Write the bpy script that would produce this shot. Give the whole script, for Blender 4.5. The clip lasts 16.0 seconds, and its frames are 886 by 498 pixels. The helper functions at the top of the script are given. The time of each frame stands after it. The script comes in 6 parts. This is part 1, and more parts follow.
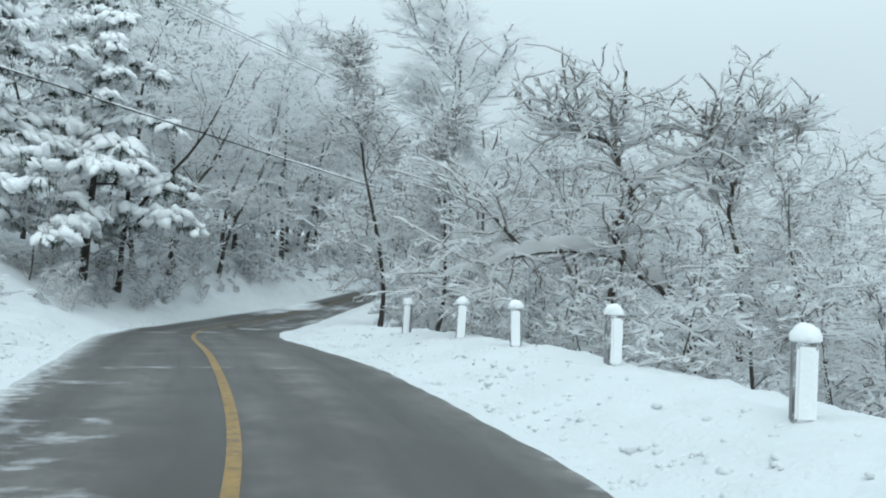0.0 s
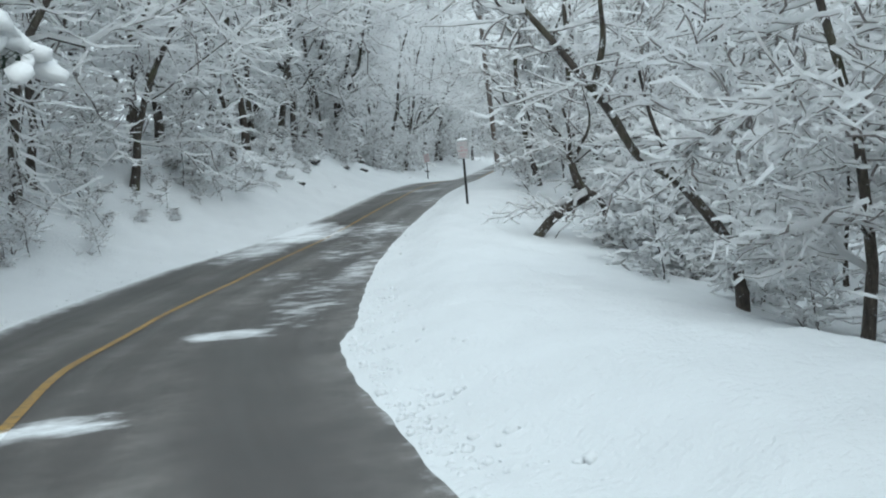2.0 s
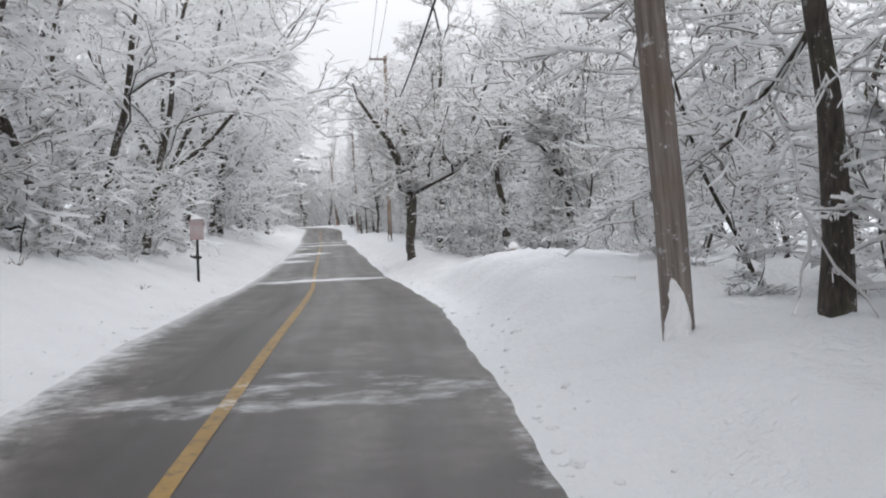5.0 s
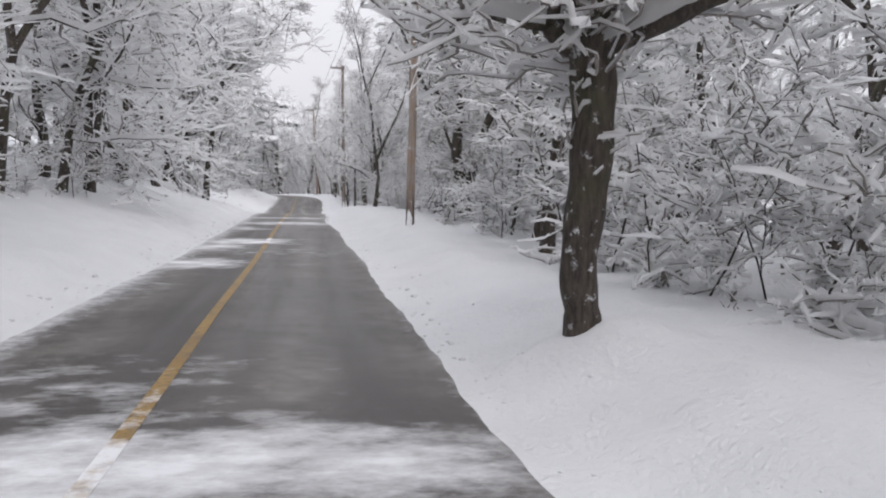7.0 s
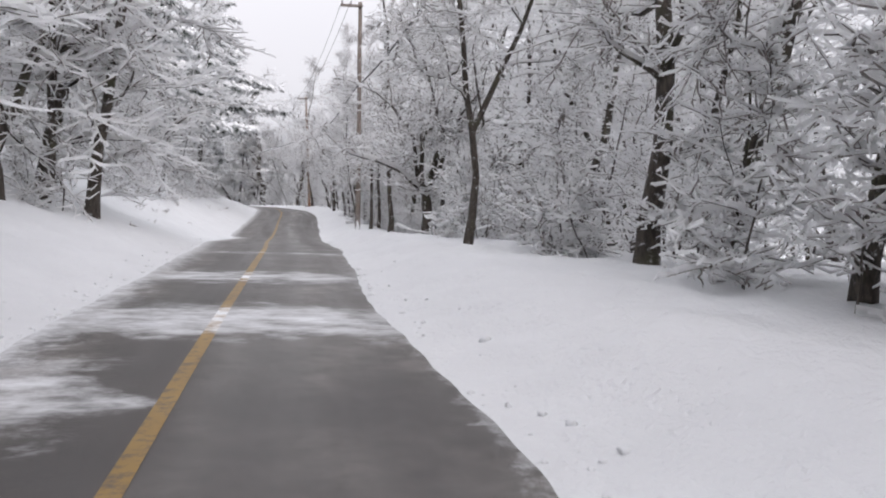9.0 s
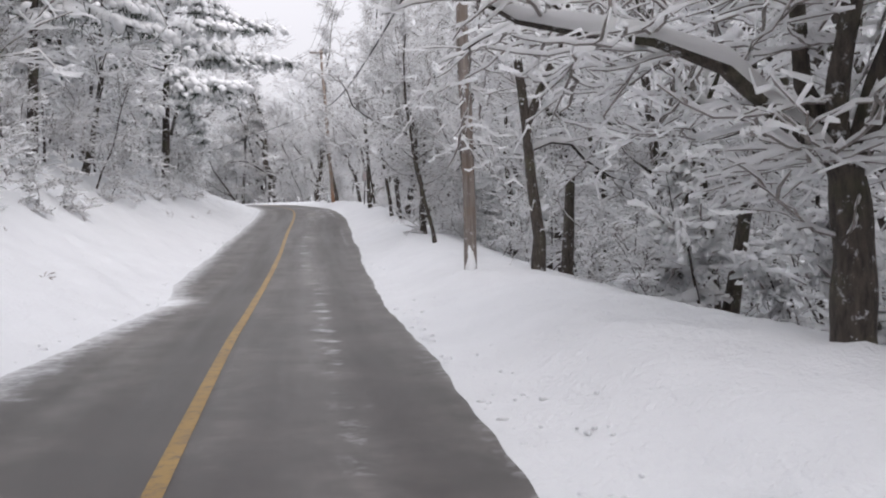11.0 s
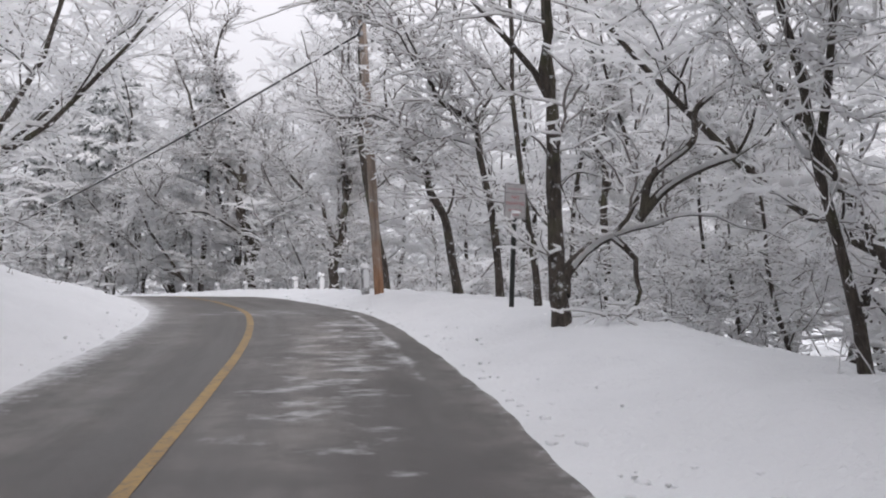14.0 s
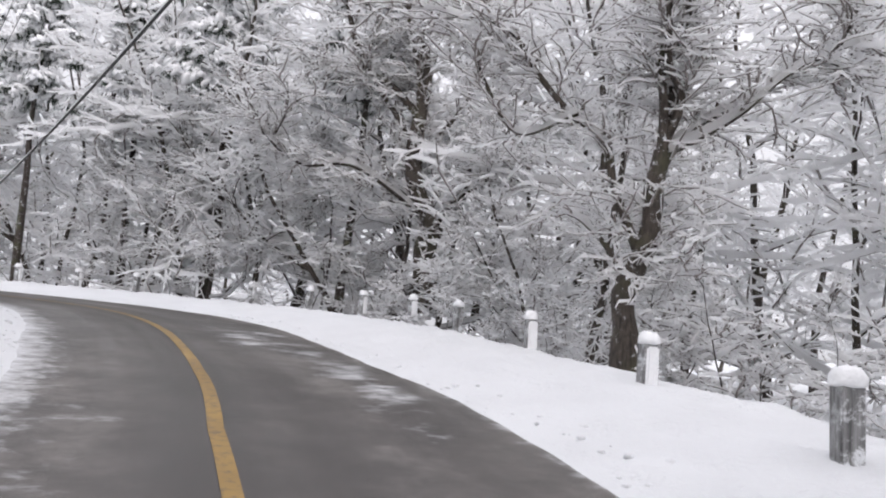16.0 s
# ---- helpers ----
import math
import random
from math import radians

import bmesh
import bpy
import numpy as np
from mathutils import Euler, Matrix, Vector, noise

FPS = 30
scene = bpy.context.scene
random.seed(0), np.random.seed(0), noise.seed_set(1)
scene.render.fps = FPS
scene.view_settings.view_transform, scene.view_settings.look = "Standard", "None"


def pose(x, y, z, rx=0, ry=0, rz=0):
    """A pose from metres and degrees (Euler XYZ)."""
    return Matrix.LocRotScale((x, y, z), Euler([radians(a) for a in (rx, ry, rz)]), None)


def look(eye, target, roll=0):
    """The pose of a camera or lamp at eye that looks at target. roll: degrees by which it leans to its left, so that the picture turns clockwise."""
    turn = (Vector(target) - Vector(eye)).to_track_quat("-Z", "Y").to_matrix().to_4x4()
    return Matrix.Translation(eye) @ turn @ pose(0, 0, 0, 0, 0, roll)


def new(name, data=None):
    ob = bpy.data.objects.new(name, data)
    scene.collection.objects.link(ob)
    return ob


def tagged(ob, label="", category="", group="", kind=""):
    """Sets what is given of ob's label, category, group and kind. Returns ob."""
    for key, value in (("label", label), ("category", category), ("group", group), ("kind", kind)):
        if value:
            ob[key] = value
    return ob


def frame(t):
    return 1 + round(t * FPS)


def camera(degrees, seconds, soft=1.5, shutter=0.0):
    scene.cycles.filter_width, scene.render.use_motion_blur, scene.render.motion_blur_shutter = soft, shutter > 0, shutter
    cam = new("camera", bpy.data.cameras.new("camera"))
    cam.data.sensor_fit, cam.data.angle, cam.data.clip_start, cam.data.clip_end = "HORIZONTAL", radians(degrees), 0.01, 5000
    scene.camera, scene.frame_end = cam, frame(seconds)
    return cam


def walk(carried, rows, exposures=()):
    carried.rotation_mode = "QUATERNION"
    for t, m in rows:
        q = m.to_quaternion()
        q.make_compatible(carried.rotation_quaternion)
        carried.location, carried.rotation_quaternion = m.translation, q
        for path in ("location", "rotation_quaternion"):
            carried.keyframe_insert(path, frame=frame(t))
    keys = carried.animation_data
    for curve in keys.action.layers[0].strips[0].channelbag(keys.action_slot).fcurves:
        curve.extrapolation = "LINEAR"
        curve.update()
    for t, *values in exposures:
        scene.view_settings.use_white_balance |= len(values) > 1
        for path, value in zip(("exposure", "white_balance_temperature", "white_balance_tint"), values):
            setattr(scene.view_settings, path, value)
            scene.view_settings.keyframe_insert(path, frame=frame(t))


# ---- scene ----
# ---- camera ----
cam = camera(55.1, 16.0, soft=2.0)
PATH = [
    (0, (2.872, 10.202, -0.516), (2.143, 12.060, -0.393), 1.91),
    (0.5, (-1.050, 15.994, -0.289), (-1.800, 17.847, -0.218), 1.61),
    (1, (-4.555, 21.208, -0.132), (-5.253, 23.082, -0.131), 0.13),
    (1.5, (-8.362, 26.642, -0.202), (-9.060, 28.515, -0.272), -1.65),
    (2, (-11.992, 31.969, -0.327), (-12.618, 33.865, -0.449), -4.62),
    (2.5, (-15.342, 37.208, -0.594), (-15.854, 39.140, -0.670), -3.97),
    (3, (-18.178, 43.130, -0.579), (-18.543, 45.096, -0.616), -4.38),
    (3.5, (-20.479, 49.261, -0.376), (-20.674, 51.252, -0.360), -5.56),
    (3.7, (-21.195, 51.580, -0.220), (-21.315, 53.576, -0.190), -6.06),
    (5.8, (-24.293, 73.001, 1.970), (-24.351, 75.000, 1.957), 0.44),
    (6, (-24.692, 75.308, 1.985), (-24.736, 77.307, 1.930), 1.31),
    (6.5, (-25.647, 81.083, 2.088), (-25.719, 83.082, 2.069), 1.04),
    (7, (-26.631, 86.788, 2.098), (-26.676, 88.787, 2.060), 0.43),
    (7.5, (-27.824, 92.412, 2.290), (-27.837, 94.411, 2.227), 0.31),
    (8, (-28.927, 98.055, 2.532), (-28.921, 100.054, 2.561), -0.06),
    (8.5, (-29.940, 103.596, 2.866), (-29.962, 105.595, 2.905), 0.99),
    (8.7, (-30.368, 105.863, 2.987), (-30.377, 107.863, 2.996), 1.57),
    (10.8, (-34.449, 128.458, 4.519), (-34.511, 130.457, 4.482), -1.46),
    (11, (-34.937, 131.197, 4.524), (-34.998, 133.196, 4.480), -1.39),
    (11.5, (-36.206, 137.696, 4.606), (-36.280, 139.694, 4.585), -1.33),
    (12, (-37.357, 144.401, 4.718), (-37.419, 146.400, 4.699), -1.46),
    (12.5, (-38.498, 150.762, 4.964), (-38.565, 152.761, 4.994), -2.11),
    (13, (-39.573, 157.134, 5.307), (-39.622, 159.132, 5.380), -2.59),
    (13.5, (-40.467, 161.898, 5.678), (-40.547, 163.892, 5.817), -2.60),
    (14, (-41.506, 168.026, 6.081), (-41.601, 170.018, 6.233), -0.95),
    (14.5, (-42.459, 173.628, 6.533), (-42.594, 175.617, 6.698), 0.80),
    (15, (-43.629, 178.492, 6.917), (-43.842, 180.473, 7.095), 2.41),
    (15.5, (-45.015, 182.264, 7.366), (-45.344, 184.228, 7.545), 2.77),
    (16, (-47.020, 186.400, 7.715), (-47.482, 188.343, 7.828), 4.23),
]
EXPOSURES = [(0.0, -0.32, 5650, -4), (0.6, -0.27, 5650, -4), (1.5, -0.14, 5700, -2), (2.4, -0.14, 5950, 2), (3.2, 0.05, 6200, 8), (6.0, 0.07, 6450, 14), (6.6, 0.03, 6450, 14), (7.0, -0.04, 6470, 17), (7.5, 0.06, 6480, 18), (8.0, 0.16, 6480, 18), (8.6, 0.02, 6480, 18), (11.0, 0.02, 6480, 18), (12.6, 0.08, 6480, 18), (13.5, -0.06, 6480, 18), (15.0, -0.12, 6480, 18), (15.5, -0.14, 6480, 18), (16.0, 0.11, 6480, 18)]
walk(cam, [(t, look(eye, target, roll)) for t, eye, target, roll in PATH], EXPOSURES)

# ---- overcast sky and a weak, wide sun ----
SUN_ELEVATION, SUN_TURN = radians(44), radians(150)
world = bpy.data.worlds.new("overcast")
scene.world = world
world.use_nodes = True
wn, wl = world.node_tree.nodes, world.node_tree.links
sky = wn.new("ShaderNodeTexSky")
sky.sky_type, sky.sun_disc = "NISHITA", False
sky.sun_elevation, sky.sun_rotation, sky.dust_density = SUN_ELEVATION, SUN_TURN, 6.0
cloud_noise = wn.new("ShaderNodeTexNoise")
cloud_noise.inputs["Scale"].default_value, cloud_noise.inputs["Detail"].default_value = 1.6, 3
cloud_ramp = wn.new("ShaderNodeValToRGB")
cloud_ramp.color_ramp.elements[0].position, cloud_ramp.color_ramp.elements[1].position = 0.3, 0.75
cloud_ramp.color_ramp.elements[0].color, cloud_ramp.color_ramp.elements[1].color = (0.84, 0.88, 0.90, 1), (0.97, 0.99, 1.0, 1)
height_of = wn.new("ShaderNodeTexCoord")
split = wn.new("ShaderNodeSeparateXYZ")
wl.new(height_of.outputs["Generated"], split.inputs[0])
lift = wn.new("ShaderNodeMapRange")  # an overcast sky is about three times brighter overhead than at the horizon
for key, value in (("From Min", 0.0), ("From Max", 1.0), ("To Min", 0.74), ("To Max", 1.85)):
    lift.inputs[key].default_value = value
wl.new(split.outputs["Z"], lift.inputs["Value"])
veil = wn.new("ShaderNodeMix")
veil.data_type = "RGBA"
scale_sky = wn.new("ShaderNodeMix")
scale_sky.data_type, scale_sky.blend_type = "RGBA", "MULTIPLY"
scale_sky.inputs["Factor"].default_value, scale_sky.inputs["B"].default_value = 1.0, (0.1, 0.1, 0.1, 1)
wl.new(sky.outputs["Color"], scale_sky.inputs["A"])
wl.new(cloud_noise.outputs["Fac"], cloud_ramp.inputs["Fac"])
veil.inputs["Factor"].default_value = 0.94
wl.new(scale_sky.outputs["Result"], veil.inputs["A"])
wl.new(cloud_ramp.outputs["Color"], veil.inputs["B"])
wl.new(veil.outputs["Result"], wn["Background"].inputs["Color"])
wl.new(lift.outputs["Result"], wn["Background"].inputs["Strength"])
sun_data = bpy.data.lights.new("sun", "SUN")
sun_data.energy, sun_data.angle, sun_data.color = 1.0, radians(50), (1.0, 0.97, 0.93)
sun = new("sun", sun_data)
sun.matrix_world = pose(0, 0, 60, 90 - 44, 0, 20)

# ---- materials ----


def material(name, rough=0.6):
    m = bpy.data.materials.new(name)
    m.use_nodes = True
    b = m.node_tree.nodes["Principled BSDF"]
    b.inputs["Roughness"].default_value = rough
    return m, m.node_tree.nodes, m.node_tree.links, b


def noise_node(n, l, coords, scale, detail=4, rough=0.55):
    t = n.new("ShaderNodeTexNoise")
    t.inputs["Scale"].default_value, t.inputs["Detail"].default_value, t.inputs["Roughness"].default_value = scale, detail, rough
    l.new(coords, t.inputs["Vector"])
    return t.outputs["Fac"]


def ramp_node(n, l, fac, stops):
    r = n.new("ShaderNodeValToRGB")
    while len(r.color_ramp.elements) < len(stops):
        r.color_ramp.elements.new(0.5)
    for e, (p, c) in zip(r.color_ramp.elements, stops):
        e.position, e.color = p, (*c, 1) if len(c) == 3 else c
    l.new(fac, r.inputs["Fac"])
    return r.outputs["Color"]


def mix_node(n, l, fac, a, b, blend="MIX"):
    m = n.new("ShaderNodeMix")
    m.data_type, m.blend_type = "RGBA", blend
    for key, v in (("Factor", fac), ("A", a), ("B", b)):
        if isinstance(v, (int, float)):
            m.inputs[key].default_value = v
        elif isinstance(v, tuple):
            m.inputs[key].default_value = (*v, 1)
        else:
            l.new(v, m.inputs[key])
    return m.outputs["Result"]


def maths(n, l, op, a, b=0.0, clamp=False):
    m = n.new("ShaderNodeMath")
    m.operation, m.use_clamp = op, clamp
    for k, v in enumerate((a, b)):
        if isinstance(v, (int, float)):
            m.inputs[k].default_value = v
        else:
            l.new(v, m.inputs[k])
    return m.outputs[0]


def bump_node(n, l, b, height, strength, distance):
    k = n.new("ShaderNodeBump")
    k.inputs["Strength"].default_value, k.inputs["Distance"].default_value = strength, distance
    l.new(height, k.inputs["Height"])
    l.new(k.outputs["Normal"], b.inputs["Normal"])


def snow_material(name, tone, bump=0.5, grit=0.0, through_light=0.0):
    m, n, l, b = material(name, 0.75)
    co = n.new("ShaderNodeTexCoord").outputs["Object"]
    broad, fine = noise_node(n, l, co, 0.9, 3), noise_node(n, l, co, 14.0, 5)
    base = ramp_node(n, l, broad, [(0.3, tuple(v * 0.94 for v in tone)), (0.7, tone)])
    if grit:
        specks = ramp_node(n, l, noise_node(n, l, co, 60.0, 3, 0.7), [(0.22, (1, 1, 1)), (0.30, (0, 0, 0))])
        base = mix_node(n, l, maths(n, l, "MULTIPLY", specks, grit), base, (0.35, 0.32, 0.29))
    l.new(base, b.inputs["Base Color"])
    b.inputs["Specular IOR Level"].default_value = 0.25
    bump_node(n, l, b, fine, bump, 0.03)
    if through_light:  # loose snow lets light through
        soft, blend = n.new("ShaderNodeBsdfTranslucent"), n.new("ShaderNodeMixShader")
        blend.inputs["Fac"].default_value = through_light
        l.new(base, soft.inputs["Color"])
        l.new(b.outputs["BSDF"], blend.inputs[1])
        l.new(soft.outputs["BSDF"], blend.inputs[2])
        l.new(blend.outputs["Shader"], next(k for k in n if k.type == "OUTPUT_MATERIAL").inputs["Surface"])
    return m


SNOW = snow_material("fresh_snow", (0.88, 0.89, 0.90))
SNOW_GROUND = snow_material("lying_snow", (0.71, 0.725, 0.74), 1.0, 0.10)
SNOW_TWIG = snow_material("branch_snow", (0.97, 0.975, 0.98), 0.1, 0.0, 0.72)


def bark_material(name, dark, light, moss=(0.075, 0.085, 0.04), snowy=0.0, stretch=0.25):
    m, n, l, b = material(name, 0.85)
    co = n.new("ShaderNodeTexCoord").outputs["Object"]
    mp = n.new("ShaderNodeMapping")
    mp.inputs["Scale"].default_value = (1, 1, stretch)
    l.new(co, mp.inputs["Vector"])
    grain = noise_node(n, l, mp.outputs["Vector"], 22.0, 6, 0.65)
    broad = noise_node(n, l, co, 1.7, 3)
    base = ramp_node(n, l, grain, [(0.35, dark), (0.68, light)])
    base = mix_node(n, l, ramp_node(n, l, broad, [(0.5, (0, 0, 0)), (0.68, (0.7, 0.7, 0.7))]), base, moss)
    if snowy:
        stuck = ramp_node(n, l, noise_node(n, l, co, 6.5, 7, 0.75), [(0.61 - 0.1 * snowy, (0, 0, 0)), (0.71 - 0.1 * snowy, (1, 1, 1))])
        geo = n.new("ShaderNodeNewGeometry")
        sep = n.new("ShaderNodeSeparateXYZ")
        l.new(geo.outputs["Normal"], sep.inputs[0])
        side = maths(n, l, "MULTIPLY", sep.outputs["Y"], -1.3, True)
        base = mix_node(n, l, maths(n, l, "MULTIPLY", stuck, side, True), base, (0.8, 0.82, 0.84))
    l.new(base, b.inputs["Base Color"])
    bump_node(n, l, b, grain, 0.8, 0.02)
    return m


BARK = bark_material("oak_bark", (0.024, 0.020, 0.017), (0.095, 0.077, 0.063), (0.07, 0.07, 0.038), snowy=0.3)
BARK_TWIG = bark_material("twig_bark", (0.17, 0.152, 0.144), (0.39, 0.35, 0.335), (0.27, 0.25, 0.22))
BARK_PINE = bark_material("pine_bark", (0.02, 0.016, 0.014), (0.075, 0.058, 0.05), snowy=0.4)
POLE_WOOD = bark_material("weathered_pole_wood", (0.12, 0.10, 0.088), (0.29, 0.25, 0.225), (0.19, 0.135, 0.095), 0.2, 0.05)
POST_WOOD = bark_material("grey_post_wood", (0.09, 0.09, 0.09), (0.36, 0.36, 0.36), (0.3, 0.3, 0.29), 1.2, 0.1)
NEEDLES, nn, nl, nb = material("pine_needles", 0.7)
nl.new(ramp_node(nn, nl, noise_node(nn, nl, nn.new("ShaderNodeTexCoord").outputs["Object"], 9.0), [(0.3, (0.022, 0.036, 0.026)), (0.7, (0.055, 0.078, 0.052))]), nb.inputs["Base Color"])


def stained_wood(name, dark, light):
    """Weathered pole wood with an old stain creeping up from the foot, ragged at its upper edge."""
    m = bark_material(name, (0.19, 0.155, 0.13), (0.40, 0.335, 0.29), (0.27, 0.17, 0.10), 0.2, 0.05)
    n, l = m.node_tree.nodes, m.node_tree.links
    b = n["Principled BSDF"]
    plain = b.inputs["Base Color"].links[0].from_socket
    co = n.new("ShaderNodeTexCoord").outputs["Object"]
    mp = n.new("ShaderNodeMapping")
    mp.inputs["Scale"].default_value = (1, 1, 0.12)
    l.new(co, mp.inputs["Vector"])
    streak = noise_node(n, l, mp.outputs["Vector"], 14.0, 5, 0.65)
    sep = n.new("ShaderNodeSeparateXYZ")
    l.new(co, sep.inputs[0])
    reach = maths(n, l, "ADD", sep.outputs["Z"], maths(n, l, "MULTIPLY", maths(n, l, "SUBTRACT", streak, 0.5), 2.4))
    mask = ramp_node(n, l, maths(n, l, "MULTIPLY", reach, 0.4), [(0.2, (0.92, 0.92, 0.92)), (0.62, (0, 0, 0))])
    l.new(mix_node(n, l, mask, plain, ramp_node(n, l, streak, [(0.35, dark), (0.65, light)])), b.inputs["Base Color"])
    return m


def flat_material(name, colour, rough, metal=0.0, wear=0.15):
    m, n, l, b = material(name, rough)
    co = n.new("ShaderNodeTexCoord").outputs["Object"]
    worn = tuple(v * (1 - wear) for v in colour)
    l.new(ramp_node(n, l, noise_node(n, l, co, 18.0), [(0.35, worn), (0.65, colour)]), b.inputs["Base Color"])
    b.inputs["Metallic"].default_value = metal
    return m


SIGN_WHITE = flat_material("sign_white_paint", (0.47, 0.46, 0.46), 0.45)
SIGN_RED = flat_material("sign_red_paint", (0.45, 0.10, 0.10), 0.5)
SIGN_POST = flat_material("dark_steel_post", (0.03, 0.032, 0.03), 0.55, 0.4)
WIRE = flat_material("black_cable", (0.03, 0.03, 0.03), 0.6)
PLATE_METAL = flat_material("galvanised_metal", (0.35, 0.36, 0.37), 0.4, 0.8)

# asphalt with thin snow left by traffic, by the coverage stored on the mesh
ASPHALT, an, al, ab = material("wet_asphalt", 0.4)
a_uv = an.new("ShaderNodeUVMap")
a_uv.uv_map = "along"
a_co = an.new("ShaderNodeTexCoord").outputs["Object"]
a_streak_map = an.new("ShaderNodeMapping")
a_streak_map.inputs["Scale"].default_value = (0.55, 0.03, 1)
al.new(a_uv.outputs["UV"], a_streak_map.inputs["Vector"])
a_streak = noise_node(an, al, a_streak_map.outputs["Vector"], 3.0, 4)
a_fine = noise_node(an, al, a_co, 160.0, 3, 0.7)
a_patch = noise_node(an, al, a_co, 1.1, 4)
a_base = ramp_node(an, al, a_fine, [(0.3, (0.036, 0.032, 0.029)), (0.75, (0.092, 0.082, 0.075))])
a_base = mix_node(an, al, ramp_node(an, al, a_streak, [(0.40, (0, 0, 0)), (0.70, (0.25, 0.25, 0.25))]), a_base, (0.072, 0.064, 0.058))
a_base = mix_node(an, al, ramp_node(an, al, a_patch, [(0.5, (0, 0, 0)), (0.7, (0.45, 0.45, 0.45))]), a_base, (0.05, 0.047, 0.045))
a_film = an.new("ShaderNodeAttribute")
a_film.attribute_name = "salt_film"
a_mottle = noise_node(an, al, a_co, 2.6, 6, 0.7)
a_film_mask = maths(an, al, "MULTIPLY", a_film.outputs["Fac"], ramp_node(an, al, a_mottle, [(0.33, (0.1, 0.1, 0.1)), (0.68, (1, 1, 1))]), True)
a_base = mix_node(an, al, a_film_mask, a_base, (0.36, 0.335, 0.315))
a_base = mix_node(an, al, ramp_node(an, al, noise_node(an, al, a_co, 0.7, 5, 0.65), [(0.42, (0.7, 0.7, 0.7)), (0.60, (0, 0, 0))]), a_base, (0.045, 0.040, 0.036))
a_cover = an.new("ShaderNodeAttribute")
a_cover.attribute_name = "snow_cover"
a_blow_map = an.new("ShaderNodeMapping")
a_blow_map.inputs["Scale"].default_value = (0.7, 1.0, 1)
al.new(a_uv.outputs["UV"], a_blow_map.inputs["Vector"])
a_blow = noise_node(an, al, a_blow_map.outputs["Vector"], 2.2, 8, 0.68)
a_even = noise_node(an, al, a_co, 5.0, 8, 0.72)
a_sum = maths(an, al, "ADD", a_cover.outputs["Fac"], maths(an, al, "MULTIPLY", maths(an, al, "SUBTRACT", a_blow, 0.5), 1.5))
a_rim = an.new("ShaderNodeAttribute")
a_rim.attribute_name = "rim_cover"
a_sum2 = maths(an, al, "ADD", a_rim.outputs["Fac"], maths(an, al, "MULTIPLY", maths(an, al, "SUBTRACT", a_even, 0.5), 1.1))
a_grain = ramp_node(an, al, noise_node(an, al, a_co, 26.0, 4, 0.75), [(0.70, (0, 0, 0)), (0.76, (0.7, 0.7, 0.7))])  # scattered crumbs of snow
a_thin = ramp_node(an, al, maths(an, al, "MAXIMUM", a_sum, a_sum2), [(0.34, (0, 0, 0)), (0.62, (0.55, 0.55, 0.55)), (0.92, (0.97, 0.97, 0.97))])
a_mask = maths(an, al, "MAXIMUM", a_thin, a_grain)
al.new(mix_node(an, al, a_mask, a_base, (0.80, 0.82, 0.84)), ab.inputs["Base Color"])
a_rough = ramp_node(an, al, a_streak, [(0.35, (0.40, 0.40, 0.40)), (0.7, (0.52, 0.52, 0.52))])
al.new(mix_node(an, al, a_mask, a_rough, (0.8, 0.8, 0.8)), ab.inputs["Roughness"])
bump_node(an, al, ab, a_fine, 0.35, 0.008)

YELLOW, yn, yl, yb = material("worn_yellow_road_paint", 0.5)
y_co = yn.new("ShaderNodeTexCoord").outputs["Object"]
y_wear = ramp_node(yn, yl, noise_node(yn, yl, y_co, 9.0, 6, 0.7), [(0.34, (0, 0, 0)), (0.52, (1, 1, 1))])
y_tone = ramp_node(yn, yl, noise_node(yn, yl, y_co, 1.2), [(0.35, (0.25, 0.15, 0.036)), (0.7, (0.34, 0.21, 0.05))])
y_attr = yn.new("ShaderNodeAttribute")
y_attr.attribute_name = "snow_cover"
y_blow = noise_node(yn, yl, y_co, 2.2, 7, 0.65)
y_mask = ramp_node(yn, yl, maths(yn, yl, "ADD", y_attr.outputs["Fac"], maths(yn, yl, "MULTIPLY", maths(yn, yl, "SUBTRACT", y_blow, 0.5), 1.5)), [(0.45, (0, 0, 0)), (0.75, (1, 1, 1))])
yl.new(mix_node(yn, yl, y_mask, mix_node(yn, yl, y_wear, (0.12, 0.085, 0.05), y_tone), (0.8, 0.82, 0.84)), yb.inputs["Base Color"])

# ---- the lie of the land: a road line, its heights, its edges and banks ----
ROAD = [(10, -12), (6.5, -2), (2.6, 9), (-0.5, 15), (-5.8, 22.1), (-12, 29.8), (-18, 38), (-20.1, 41.9), (-22.7, 49.8), (-24, 59.5), (-25.7, 74), (-27.6, 86),
        (-29.9, 98.5), (-32.3, 112), (-35.2, 128.5), (-38, 142.2), (-41.5, 160.4), (-43.5, 172), (-44.8, 179.1), (-46.2, 184.5), (-47.7, 188), (-50.1, 192.7),
        (-52.3, 196), (-55.3, 199.6), (-58.5, 202.3), (-62.5, 204.2), (-68, 205.5), (-78, 206), (-110, 203)]


def road_line(points, steps=26):
    c = np.array(points, float)
    p = np.vstack([2 * c[0] - c[1], c, 2 * c[-1] - c[-2]])
    u = (np.arange(steps) / steps)[:, None]
    out = []
    for i in range(1, len(p) - 2):
        a, b, d, e = p[i - 1:i + 3]
        out.append(0.5 * (2 * b + (d - a) * u + (2 * a - 5 * b + 4 * d - e) * u**2 + (3 * b - a - 3 * d + e) * u**3))
    return np.vstack([*out, c[-1:]])


